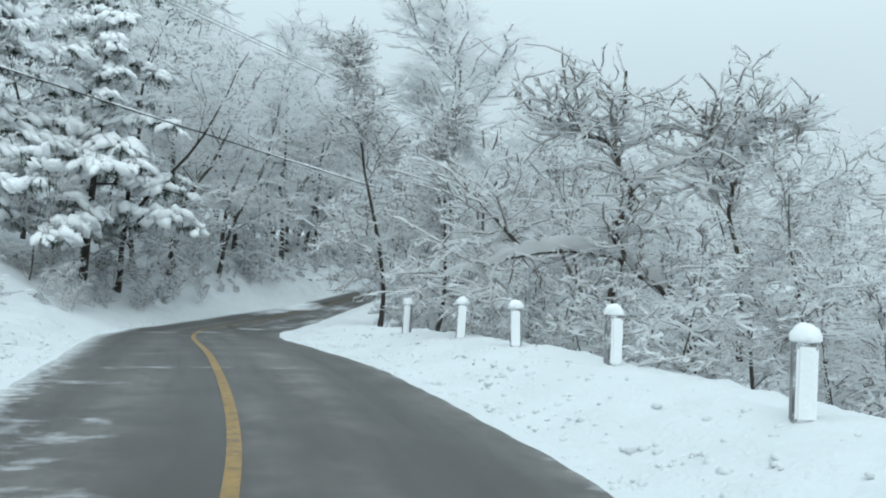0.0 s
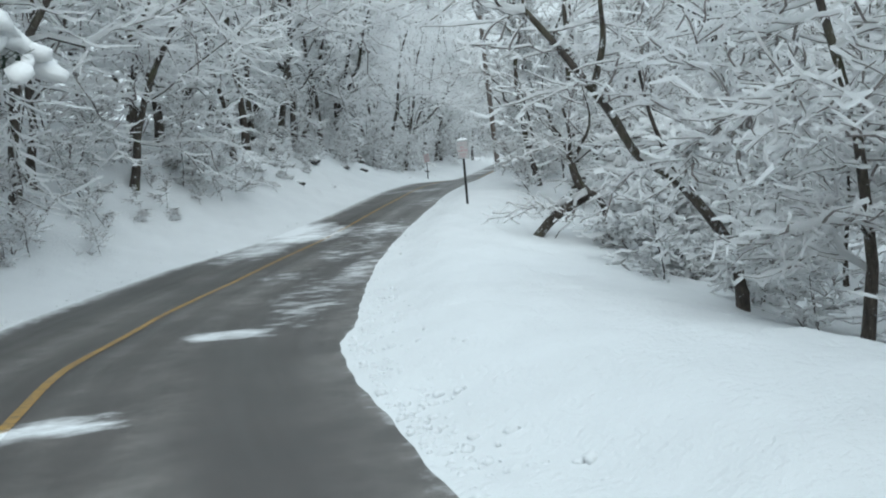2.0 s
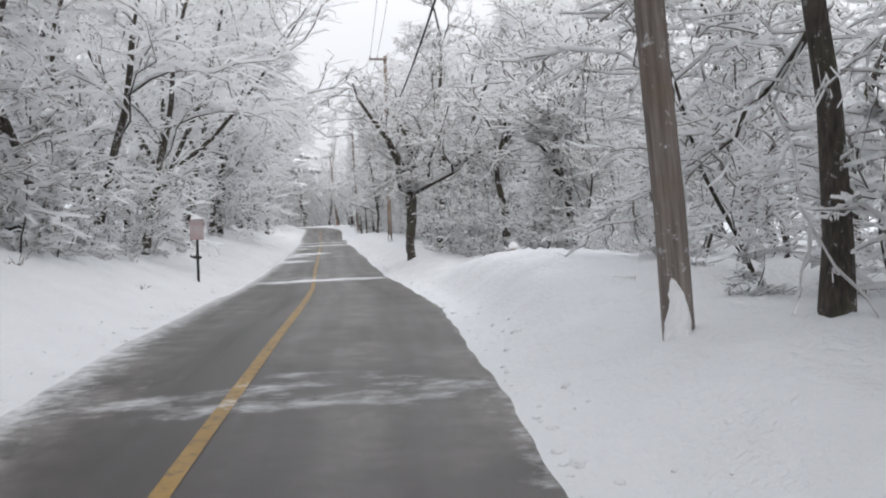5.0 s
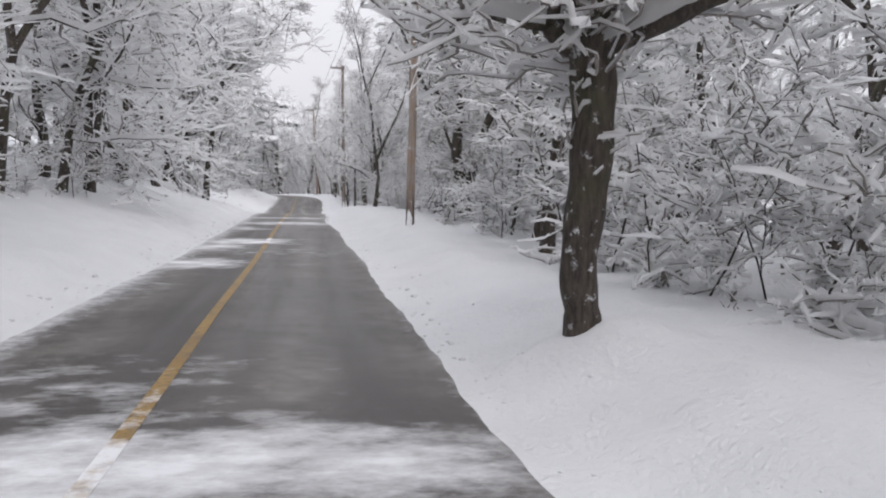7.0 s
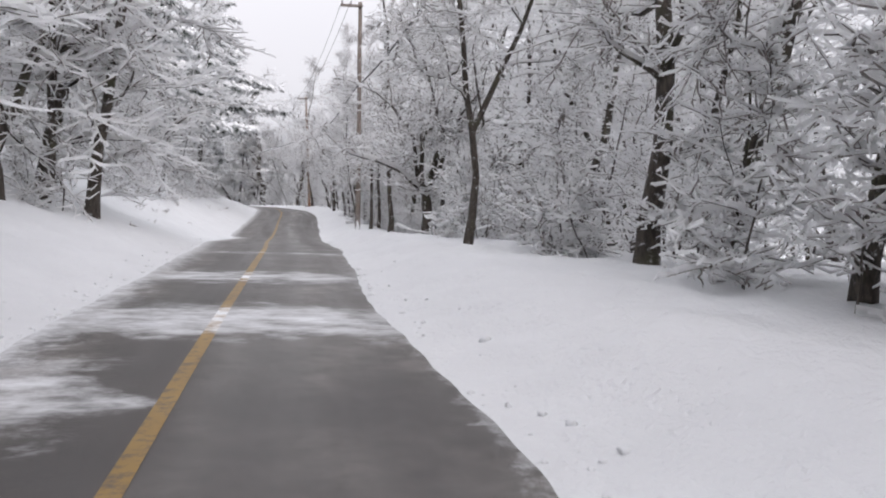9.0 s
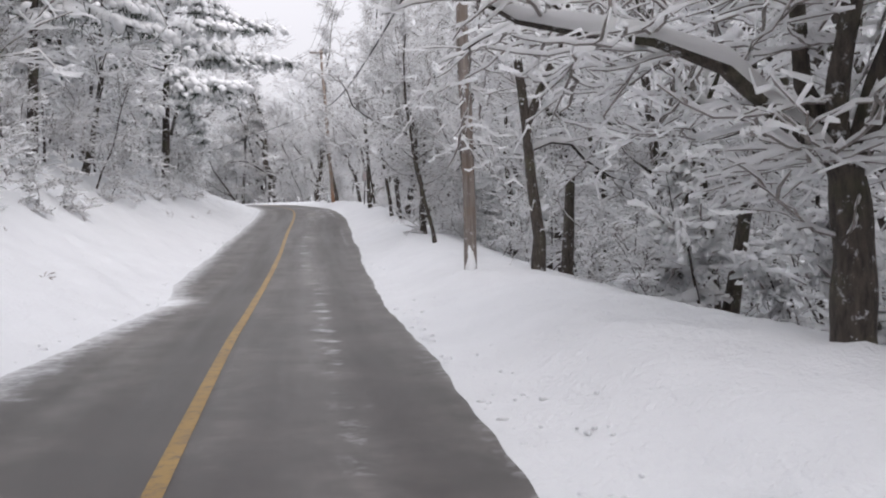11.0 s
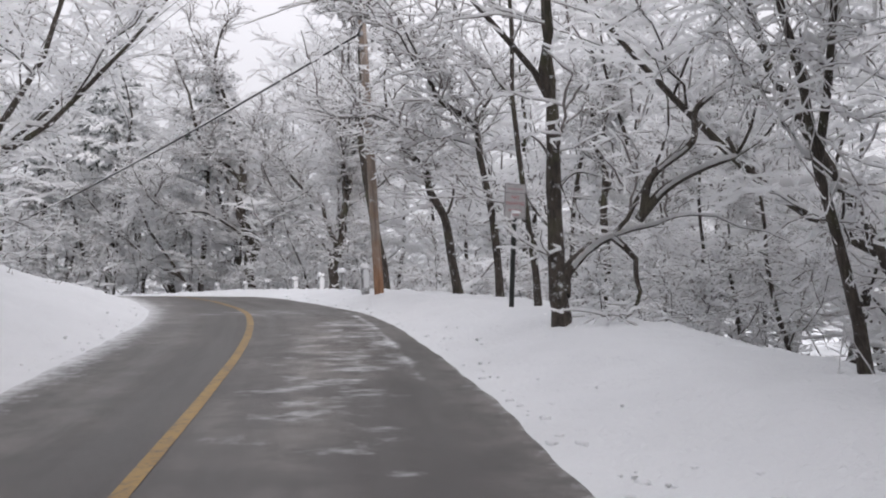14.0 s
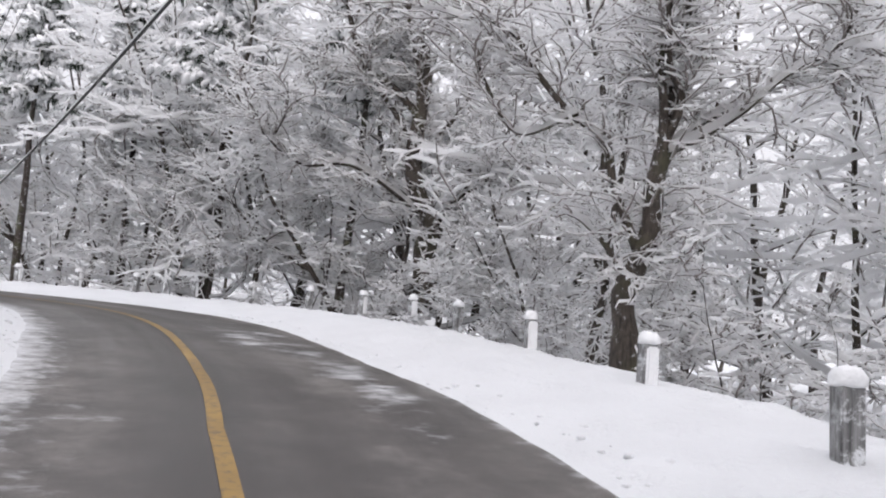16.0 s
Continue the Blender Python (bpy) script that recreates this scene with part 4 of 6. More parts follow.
    # meshes, count, nearest and farthest from the road, gap, kind, label, scale
    for meshes, count, near, far, gap, kind, label, lo, hi in (
            (MID, 40, 5.8, 17.0, 2.7, "oak_tree", "bare woodland oak loaded with fresh snow", 0.7, 1.05), (UNDER, 40, 5.2, 15.0, 1.6, "young_tree", "thin young tree bowed under fresh snow", 0.7, 1.2),
            (FAR, 60, 16.0, 50.0, 3.0, "woodland_tree", "snow-covered bare tree deeper in the woods", 0.8, 1.15), (SHRUB, 14, 4.9, 11.0, 0.8, "shrub", "low leafless shrub buried in snow", 0.7, 1.3)):
        placed, tries = 0, 0
        while placed < count and tries < count * 60:
            tries += 1
            if kind == "woodland_tree" and placed % 3:
                x, y = rng.uniform(-105, -25), rng.uniform(205, 262)
            else:
                s = rng.uniform(30, 245)
                side = 1 if rng.random() < 0.54 else -1
                d = side * (near - (0.4 if side < 0 else 0) + (far - near) * rng.random() ** 1.3)
                x, y = (float(v) for v in at_road(s, d))
            ss, dd = (float(v[0]) for v in to_road(x, y))
            if abs(dd) < near - 0.6 or any((x - a) ** 2 + (y - b) ** 2 < gap * gap for a, b in taken):
                continue
            size = rng.uniform(lo, hi)
            if dd > 0:
                if 22 < ss < 46 and kind != "shrub" and dd < 14:  # open slope behind the guard posts
                    continue
                if 20 < ss < 58 and kind != "shrub":
                    size *= 0.72
                if 52 < ss < 80 and dd < (7.6 if kind != "shrub" else 6.6):  # the wide verge before the bend
                    continue
                if 104 < ss < 119 and dd < (7 if kind != "shrub" else 4.5):  # room round the stout roadside oak
                    continue
                if ss > 156 and dd < 8 and kind == "young_tree":
                    continue
                if ss > 186 and dd < (8 if kind == "oak_tree" else 7.2):  # clear of the posts round the bend
                    continue
            elif 28 < ss < 64 and dd > -10.5 and kind != "shrub":  # the near pine stands alone there
                continue
            elif 50 < ss < 110 and kind in ("oak_tree", "woodland_tree"):  # tall woods on the high bank
                size *= 1.4
            elif kind == "oak_tree":
                size *= 1.15
            if kind != "shrub" and 5 < y < 66 and abs(x - (-33 + 0.4 * (y - 5))) < 1.6:  # the line under the cables
                continue
            taken.append((x, y))
            plant(kind, meshes[rng.randrange(len(meshes))], x, y, size, rng.uniform(0, 6.28), (rng.gauss(0, 0.06), rng.gauss(0, 0.06)), label, "shrub" if kind == "shrub" else "tree", kind + "s in the woods")
            placed += 1
    x, y = -16.55, 61.3
    plant("tall_oak", TALL, x, y, 0.95, 1.0, (0.0, 0.02), "tall spreading oak with smooth brown bark and white crown", "tree", girth=1.45)


plant_marked()
plant_woods()


# ---- pines with heavy pads of snow ----
_ball = bmesh.new()
bmesh.ops.create_icosphere(_ball, subdivisions=1, radius=1.0)
LUMP_V = np.array([v.co[:] for v in _ball.verts])
LUMP_F = np.array([[v.index for v in f.verts] for f in _ball.faces])
_ball.free()


def pine_meshes(name, seed, height, radius, first, branches, reach, plump=1.0):
    """A pine whose branches end in drooping mittens of snow over dark needles."""
    rng = np.random.default_rng(seed)
    wood, green, snow = Wood(), Wood(), Wood()
    main = wander(rng, (0, 0, -0.5), (0, 0, 1), height + 0.5, 10, 0.03, 0.03)
    wood.tube(main, radius * np.linspace(1.1, 0.12, 11), 8)
    az = 0.0
    for i in range(branches):
        u = first + (0.99 - first) * i / branches
        p = along_path(main, np.array([u]))[0]
        az += 2.4 + rng.normal(0, 0.3)
        ln = height * reach * (1.15 - u) * rng.uniform(0.75, 1.2) + 0.4
        br = wander(rng, p, (math.cos(az), math.sin(az), 0.2), ln, 5, 0.08, -0.11)
        wood.tube(br, np.linspace(0.045, 0.012, 6), 4)
        pads = max(4, int(1.2 * ln))
        for k in range(pads):
            w = 0.3 + 0.7 * k / (pads - 1)
            q = along_path(br, np.array([w]))[0] + rng.normal(0, 0.06, 3)
            big = min(0.46 + 0.12 * ln, 0.95) * rng.uniform(0.75, 1.15) * (1.1 - 0.3 * w)
            n, sag, long = 70, rng.uniform(0.25, 0.7), rng.uniform(0.9, 1.5)
            lie = math.atan2(*(br[-1] - br[-2])[1::-1])
            way = rng.normal(0, 1, (n, 3)) * np.array([1, 1, 0.5]) + np.array([0, 0, -0.75])
            way /= np.linalg.norm(way, axis=1)[:, None]
            tip = way * big * rng.uniform(0.6, 1.15, (n, 1))
            side = np.cross(way, np.array([0, 0, 1.0]))
            side /= np.linalg.norm(side, axis=1)[:, None] + 1e-9
            root = q + rng.normal(0, 0.33, (n, 3)) * big * np.array([1, 1, 0.3])
            tip = tip * 0.62
            v = np.stack([root - side * 0.022, root + side * 0.022, root + tip], 1).reshape(-1, 3)
            green.add(v, np.arange(3 * n).reshape(-1, 3).tolist(), [0] * n)
            # a drooping cluster of uneven clots, highest in the middle
            for j in range(18):
                a, far = rng.uniform(0, 6.28), math.sqrt(rng.random()) * 0.95
                u1, u2 = math.cos(a) * far * long, math.sin(a) * far / long
                at = q + big * np.array([u1 * math.cos(lie) - u2 * math.sin(lie), u1 * math.sin(lie) + u2 * math.cos(lie), 0.2 - sag * far * far + rng.normal(0, 0.07)])
                fin = LUMP_V * (1 + rng.normal(0, 0.2, (len(LUMP_V), 1))) * big * plump * rng.uniform(0.12, 0.3) * np.array([1.2, 0.8, 0.7])
                fin = fin[:, :1] * np.array([math.cos(a), math.sin(a), -0.7 * far]) + fin[:, 1:2] * np.array([-math.sin(a), math.cos(a), 0]) + fin[:, 2:] * np.array([0, 0, 1.0])
                snow.add(fin + at, LUMP_F.tolist(), [0] * len(LUMP_F))
    made = []
    for part, w, mat in (("trunk", wood, BARK_PINE), ("needles", green, NEEDLES), ("snow_load", snow, SNOW)):
        v, f, m = w.arrays()
        me = bpy.data.meshes.new(name + "_" + part)
        me.from_pydata(v.tolist(), [], f)
        me.materials.append(mat)
        if part != "needles":
            me.polygons.foreach_set("use_smooth", np.ones(len(f), bool))
        me.update()
        made.append((part, me))
    return made


PINE = [pine_meshes("pine", 201, 10.0, 0.14, 0.2, 30, 0.34, 1.25), pine_meshes("pine", 202, 13.0, 0.16, 0.36, 30, 0.32), pine_meshes("pine", 203, 14.0, 0.17, 0.58, 24, 0.2), pine_meshes("pine", 204, 15.0, 0.2, 0.28, 34, 0.5, 1.1)]


def plant_pine(which, s, d, scale, turn, lean=(0, 0)):
    x, y = (float(v) for v in at_road(s, d))
    root = new("pine_tree")
    root.matrix_world = Matrix.Translation((x, y, ground_at(x, y)[0])) @ Euler((lean[0], lean[1], turn)).to_matrix().to_4x4() @ Matrix.Scale(scale, 4)
    for part, me in PINE[which]:
        new(part, me).parent = root
    tagged(root, "dark pine carrying heavy pads of fresh snow", "tree", "pines in the woods")


NEAR_PINE = [float(v[0]) for v in to_road(-26.6, 40.3)]
for row in ((0, NEAR_PINE[0], NEAR_PINE[1], 1.35, 0.3), (0, NEAR_PINE[0] - 2.5, NEAR_PINE[1] - 3.4, 1.25, 2.0), (1, 76, -15, 1.5, 4.0), (1, 84, -17, 1.5, 1.0), (3, 197.0, -6.2, 1.0, 0.6), (1, 180.5, -7.2, 1.05, 2.2), (0, 191, -9.0, 1.1, 3.0),
            (2, 232, 10, 1.0, 1.0), (2, 236, 9, 1.05, 2.0), (2, 240, 10.5, 1.0, 3.1), (2, 243, 8.5, 0.95, 0.2), (2, 246, 11, 1.0, 4.4), (2, 238.5, 13.5, 1.1, 5.0)):
    plant_pine(*row)


# ---- small builders ----
def part(name, bm, mat, parent, label=""):
    me = bpy.data.meshes.new(name)
    bm.to_mesh(me)
    bm.free()
    me.materials.append(mat)
    ob = new(name, me)
    ob.parent = parent
    return tagged(ob, label) if label else ob


def block(sx, sy, sz, at=(0, 0, 0), bevel=0.01, m=None):
    bm = bmesh.new()
    bmesh.ops.create_cube(bm, size=1, matrix=Matrix.Translation(at) @ (m or Matrix()) @ Matrix.Diagonal((sx, sy, sz, 1)))
    if bevel:
        bmesh.ops.bevel(bm, geom=bm.edges[:], offset=bevel, segments=2, affect="EDGES")
    return bm


def lump(rng, size, at=(0, 0, 0), rough=0.05, flat=0.3):
    bm = bmesh.new()
    bmesh.ops.create_icosphere(bm, subdivisions=3, radius=1.0)
    off = Vector((rng.uniform(0, 50), rng.uniform(0, 50), rng.uniform(0, 50)))
    for v in bm.verts:
        k = 1 + rough * 4 * noise.noise(v.co * 1.4 + off) + rough * noise.noise(v.co * 4 + off)
        z = v.co.z * (flat if v.co.z < 0 else 1.0)
        v.co = Vector((v.co.x * size[0] * k, v.co.y * size[1] * k, z * size[2] * k)) + Vector(at)
    for f in bm.faces:
        f.smooth = True
    return bm


def rod(path, radii, sides=10, seed=1, wob=0.0):
    """A tapered round bar along a path, closed at both ends."""
    w = Wood()
    w.tube(np.array(path, float), np.array(radii, float), sides)
    v, f, _ = w.arrays()
    bm = bmesh.new()
    vs = [bm.verts.new(p) for p in v]
    for q in f:
        bm.faces.new([vs[k] for k in q]).smooth = True
    bm.faces.new(vs[:sides][::-1])
    bm.faces.new(vs[-sides:])
    return bm


def road_turn(s):
    a, b = at_road(s + 1, 0), at_road(s - 1, 0)
    return math.atan2(float(a[1] - b[1]), float(a[0] - b[0])) - math.pi / 2


# ---- guard posts with caps of snow ----
def guard_post(rng, x, y, z, turn, height, crusted):
    post = new("guard_post")
    post.matrix_world = pose(x, y, z, rng.gauss(0, 1.2), rng.gauss(0, 1.2), math.degrees(turn) + rng.gauss(0, 5))
    part("post_body", block(0.17, 0.17, height + 0.5, (0, 0, height / 2 - 0.25), 0.012), POST_WOOD, post)
    part("snow_cap", lump(rng, (0.125, 0.125, 0.13), (0, 0, height + 0.01), 0.05, 0.25), SNOW, post, "rounded cap of fresh snow")
    if crusted:
        crust = block(0.15 + rng.uniform(-0.03, 0.015), 0.05, height * rng.uniform(0.9, 1.0), (0.01, -0.088, height * 0.47), 0.022)
        part("snow_crust", crust, SNOW, post, "wind-packed snow stuck on the face")
    tagged(post, "square grey timber guard post capped with snow", "post", "guard posts along the verge")


def build_posts():
    rng = random.Random(3)
    for s, d in ((29.1, 4.3), (32.7, 4.55), (36.0, 4.6), (38.3, 4.4), (40.6, 4.0)):
        x, y = (float(v) for v in at_road(s, d))
        guard_post(rng, x, y, ground_at(x, y)[0], road_turn(s) - 0.35, 0.62, True)
    # the curve of posts round the outside of the bend
    line = road_line([(-44.1, 188.2), (-44.55, 189.7), (-45.63, 192.6), (-46.92, 196.0), (-48.75, 200.3), (-50.75, 203.9), (-52.5, 206.7), (-54.3, 208.2), (-56.6, 209.4), (-59.4, 210.3), (-62.6, 211.0), (-66, 211.4), (-70, 211.5), (-75, 211.2)], 30)
    run = np.r_[0, np.cumsum(np.linalg.norm(np.diff(line, axis=0), axis=1))]
    for k, u in enumerate((1.57, 4.66, 8.3, 12.97, 17.1, 20.4, 22.75, 25.0, 27.3, 29.6, 32.0, 34.4, 36.9, 39.5, 42.0, 44.8)):
        x, y = float(np.interp(u, run, line[:, 0])), float(np.interp(u, run, line[:, 1]))
        x2, y2 = float(np.interp(u + 0.5, run, line[:, 0])), float(np.interp(u + 0.5, run, line[:, 1]))
        guard_post(rng, x, y, float(np.interp(u, [1.5, 8.3, 20, 45], [6.78, 6.88, 7.1, 7.22])), math.atan2(y2 - y, x2 - x) - math.pi / 2, 0.5, k % 3 != 1)


build_posts()


# ---- signs ----
def letters(text, size, at, mat, parent):
    cu = bpy.data.curves.new("lettering", "FONT")
    cu.body, cu.size, cu.align_x, cu.extrude = text, size, "CENTER", 0.0015
    ob = new("lettering_source", cu)
    me = bpy.data.meshes.new_from_object(ob.evaluated_get(bpy.context.evaluated_depsgraph_get()))
    bpy.data.objects.remove(ob)
    bpy.data.curves.remove(cu)
    me.materials.append(mat)
    out = new("lettering", me)
    out.parent = parent
    out.matrix_local = Matrix.Translation(at) @ Euler((radians(90), 0, 0)).to_matrix().to_4x4()
    return out


def parking_sign(s, d, lean, cap, height=1.98, facing=0.0, faded=False):
    rng = random.Random(int(s))
    x, y = (float(v) for v in at_road(s, d))
    sign = new("parking_sign")
    sign.matrix_world = pose(x, y, ground_at(x, y)[0], 0, lean, math.degrees(road_turn(s)) + facing)
    bm = block(0.06, 0.012, height + 0.4, (0, 0.012, height / 2 - 0.25), 0.002)
    for sx in (-0.032, 0.032):
        bmesh.ops.create_cube(bm, size=1, matrix=Matrix.Translation((sx, 0.024, height / 2 - 0.25)) @ Matrix.Diagonal((0.008, 0.035, height + 0.4, 1)))
    part("sign_post", bm, SIGN_POST, sign, "dark steel channel post")
    plate = part("sign_plate", block(0.36, 0.006, 0.57, (0, -0.003, height - 0.285), 0.002), SIGN_PINK if faded else SIGN_WHITE, sign, "weathered white metal sign plate")
    for z in (height - 0.045, height - 0.53):
        part("bolt", rod([(0, -0.004, z), (0, -0.012, z)], [0.009, 0.009], 8), PLATE_METAL, plate)
    rim = bmesh.new()
    for sx, sz, cx, cz in ((0.34, 0.006, 0, height - 0.012), (0.34, 0.006, 0, height - 0.558), (0.006, 0.546, -0.168, height - 0.285), (0.006, 0.546, 0.168, height - 0.285), (0.34, 0.005, 0, height - 0.15)):
        bmesh.ops.create_cube(rim, size=1, matrix=Matrix.Translation((cx, -0.0075, cz)) @ Matrix.Diagonal((sx, 0.002, sz, 1)))
    part("border", rim, SIGN_POST if not faded else SIGN_RED, plate)
    if not faded:
        letters("NO", 0.085, (0, -0.008, height - 0.25), SIGN_RED, plate)
        letters("PARKING", 0.07, (0, -0.008, height - 0.34), SIGN_RED, plate)
    # rows too worn to read
    for wide, z, tall in ((0.24, height - 0.085, 0.022), (0.22, height - 0.43, 0.04), (0.13, height - 0.50, 0.04)):
        part("worn_lettering", block(wide, 0.0015, tall, (0, -0.0078, z), 0), SIGN_FADED, plate, "faded row of reddish lettering")
    if cap:
        part("snow_cap", lump(rng, (0.175, 0.05, 0.075), (0, 0, height), 0.06, 0.2), SNOW, sign, "snow heaped on the sign's top edge")
    tagged(sign, "white and red no parking sign on dark steel post", "sign", "parking signs")


SIGN_PINK = flat_material("sun_bleached_sign_paint", (0.40, 0.35, 0.35), 0.5)
SIGN_FADED = flat_material("faded_red_paint", (0.46, 0.33, 0.33), 0.5)
parking_sign(78.1, 4.23, -0.6, True)
parking_sign(203.4, 4.15, 3.2, False)
parking_sign(109.4, -3.1, 0.5, True, 1.75, 8, True)


# ---- utility poles and cables ----
RUST_WOOD = stained_wood("rust_stained_pole_wood", (0.17, 0.085, 0.045), (0.40, 0.21, 0.115))
TAR_WOOD = stained_wood("tar_stained_pole_wood", (0.022, 0.015, 0.012), (0.10, 0.052, 0.034))


def utility_pole(s, d, lean, height, radius, arm=True, hang=6.55, stained=None):
    """lean: degrees to the right of the road's way. Returns where the cables hang."""
    x, y = (float(v) for v in at_road(s, d))
    pole = new("utility_pole")
    m = pose(x, y, float(road_z(s)) + 0.15 if abs(d) < 6 else float(ground_at(x, y)[0]), 0, lean, math.degrees(road_turn(s)))
    pole.matrix_world = m
    zs = np.linspace(-0.8, height, 12)
    rng = random.Random(int(s))
    part("pole_shaft", rod([(rng.gauss(0, 0.008), rng.gauss(0, 0.008), z) for z in zs], np.linspace(radius, radius * 0.72, 12), 16), stained or POLE_WOOD, pole, "tall weathered round timber shaft")
    if 3 < d < 4 and s < 200:  # snow driven against the foot
        foot = float(ground_at(x, y)[0]) - m.translation.z
        bm, rows = bmesh.new(), []
        for i in range(13):
            u = i / 12
            wide = 1.15 * (1 - u) ** 0.7 * rng.uniform(0.7, 1.1) + 0.05
            mid = -math.pi / 2 - 0.3 + 0.12 * math.sin(7 * u + s)
            row = []
            for k in range(13):
                a, r = mid + wide * (k / 6 - 1), radius * 0.98 + (0.03 + rng.uniform(0, 0.025)) * (1 - (k / 6 - 1) ** 2) * (1.15 - u)
                row.append(bm.verts.new((r * math.cos(a), r * math.sin(a), foot - 0.1 + 0.5 * u + rng.uniform(-0.012, 0.012))))
            rows.append(row)
        for i in range(12):
            for k in range(12):
                bm.faces.new((rows[i][k], rows[i][k + 1], rows[i + 1][k + 1], rows[i + 1][k]))
        part("stuck_snow", bm, SNOW, pole, "tongue of snow stuck to the foot")
    if arm:
        part("crossarm", block(0.95, 0.09, 0.11, (-0.36, -radius, height - 0.2), 0.008), POLE_WOOD, pole)
        for k in (-0.78, -0.4):
            part("insulator", rod([(k, -radius, height - 0.15), (k, -radius, height)], [0.035, 0.03], 10), PLATE_METAL, pole)
    for z, r in ((hang, 0.03), (hang - 0.35, 0.025)):
        part("cable_clamp", block(0.08, 0.16, 0.1, (-radius * 0.6, -radius * 0.5, z), 0.006), PLATE_METAL, pole)
    tagged(pole, "weathered brown timber utility pole in roadside snow", "utility pole", "utility poles along the road")
    return m @ Vector((-radius, 0, hang)), m @ Vector((-0.78, -radius, height)), m @ Vector((-0.4, -radius, height))


def beside(x, y):
    s, d = to_road(x, y)
    return float(s[0]), float(d[0])


P0, P1 = beside(-33, 5), beside(-9, 65)
POLES = [utility_pole(*P0, 0, 15.0, 0.13, True, 11.4 - float(ground_at(-33, 5)[0])), utility_pole(*P1, 0, 8.5, 0.12, True, 3.4 - float(ground_at(-9, 65)[0])), utility_pole(91.8, 3.45, -2.4, 10.2, 0.125), utility_pole(130.4, 3.75, 1.0, 10.2, 0.118, True, 6.55, TAR_WOOD), utility_pole(167.4, 3.75, -0.8, 10.2, 0.115),
         utility_pole(210.3, 3.55, -3.2, 10.4, 0.12, True, 6.55, RUST_WOOD), utility_pole(250, 14.0, 0, 7.0, 0.12, True, 3.2)]


def cable(a, b, sag, radius, snowy):
    a, b = Vector(a), Vector(b)
    n = 36
    pts = [a.lerp(b, k / n) - Vector((0, 0, sag * 4 * (k / n) * (1 - k / n))) for k in range(n + 1)]
    root = new("overhead_cable")
    root.location = a
    pts = [p - a for p in pts]
    part("wire", rod([p[:] for p in pts], [radius] * (n + 1), 6), WIRE, root)
    if snowy:
        rng = random.Random(int(a.y))
        k = 0
        while k < n - 2:
            run = rng.randrange(3, 9)
            seg = pts[k:min(k + run, n)]
            if len(seg) > 2:
                part("snow_ridge", rod([(p + Vector((0, 0, radius * 1.3)))[:] for p in seg], [radius * 0.5] + [radius * snowy] * (len(seg) - 2) + [radius * 0.4], 6), SNOW, root, "ridge of snow clinging to the wire")
            k += run + rng.randrange(0, 2)
    tagged(root, "black overhead cable with clinging snow", "cable", "overhead cables")


for p, q in zip(POLES, POLES[1:]):
    cable(p[0], q[0], 0.7, 0.026, 1.5 if p is POLES[0] else 1.0)
    cable(p[1], q[1], 0.7, 0.009, 1.1)
    cable(p[2], q[2], 0.7, 0.009, 1.1)


# ---- oaks with a shape of their own, each drawn limb by limb ----
def curve(points, steps=6):
    c = np.array(points, float)
    return road_line(c, steps) if len(c) > 2 else np.linspace(c[0], c[-1], steps + 1)


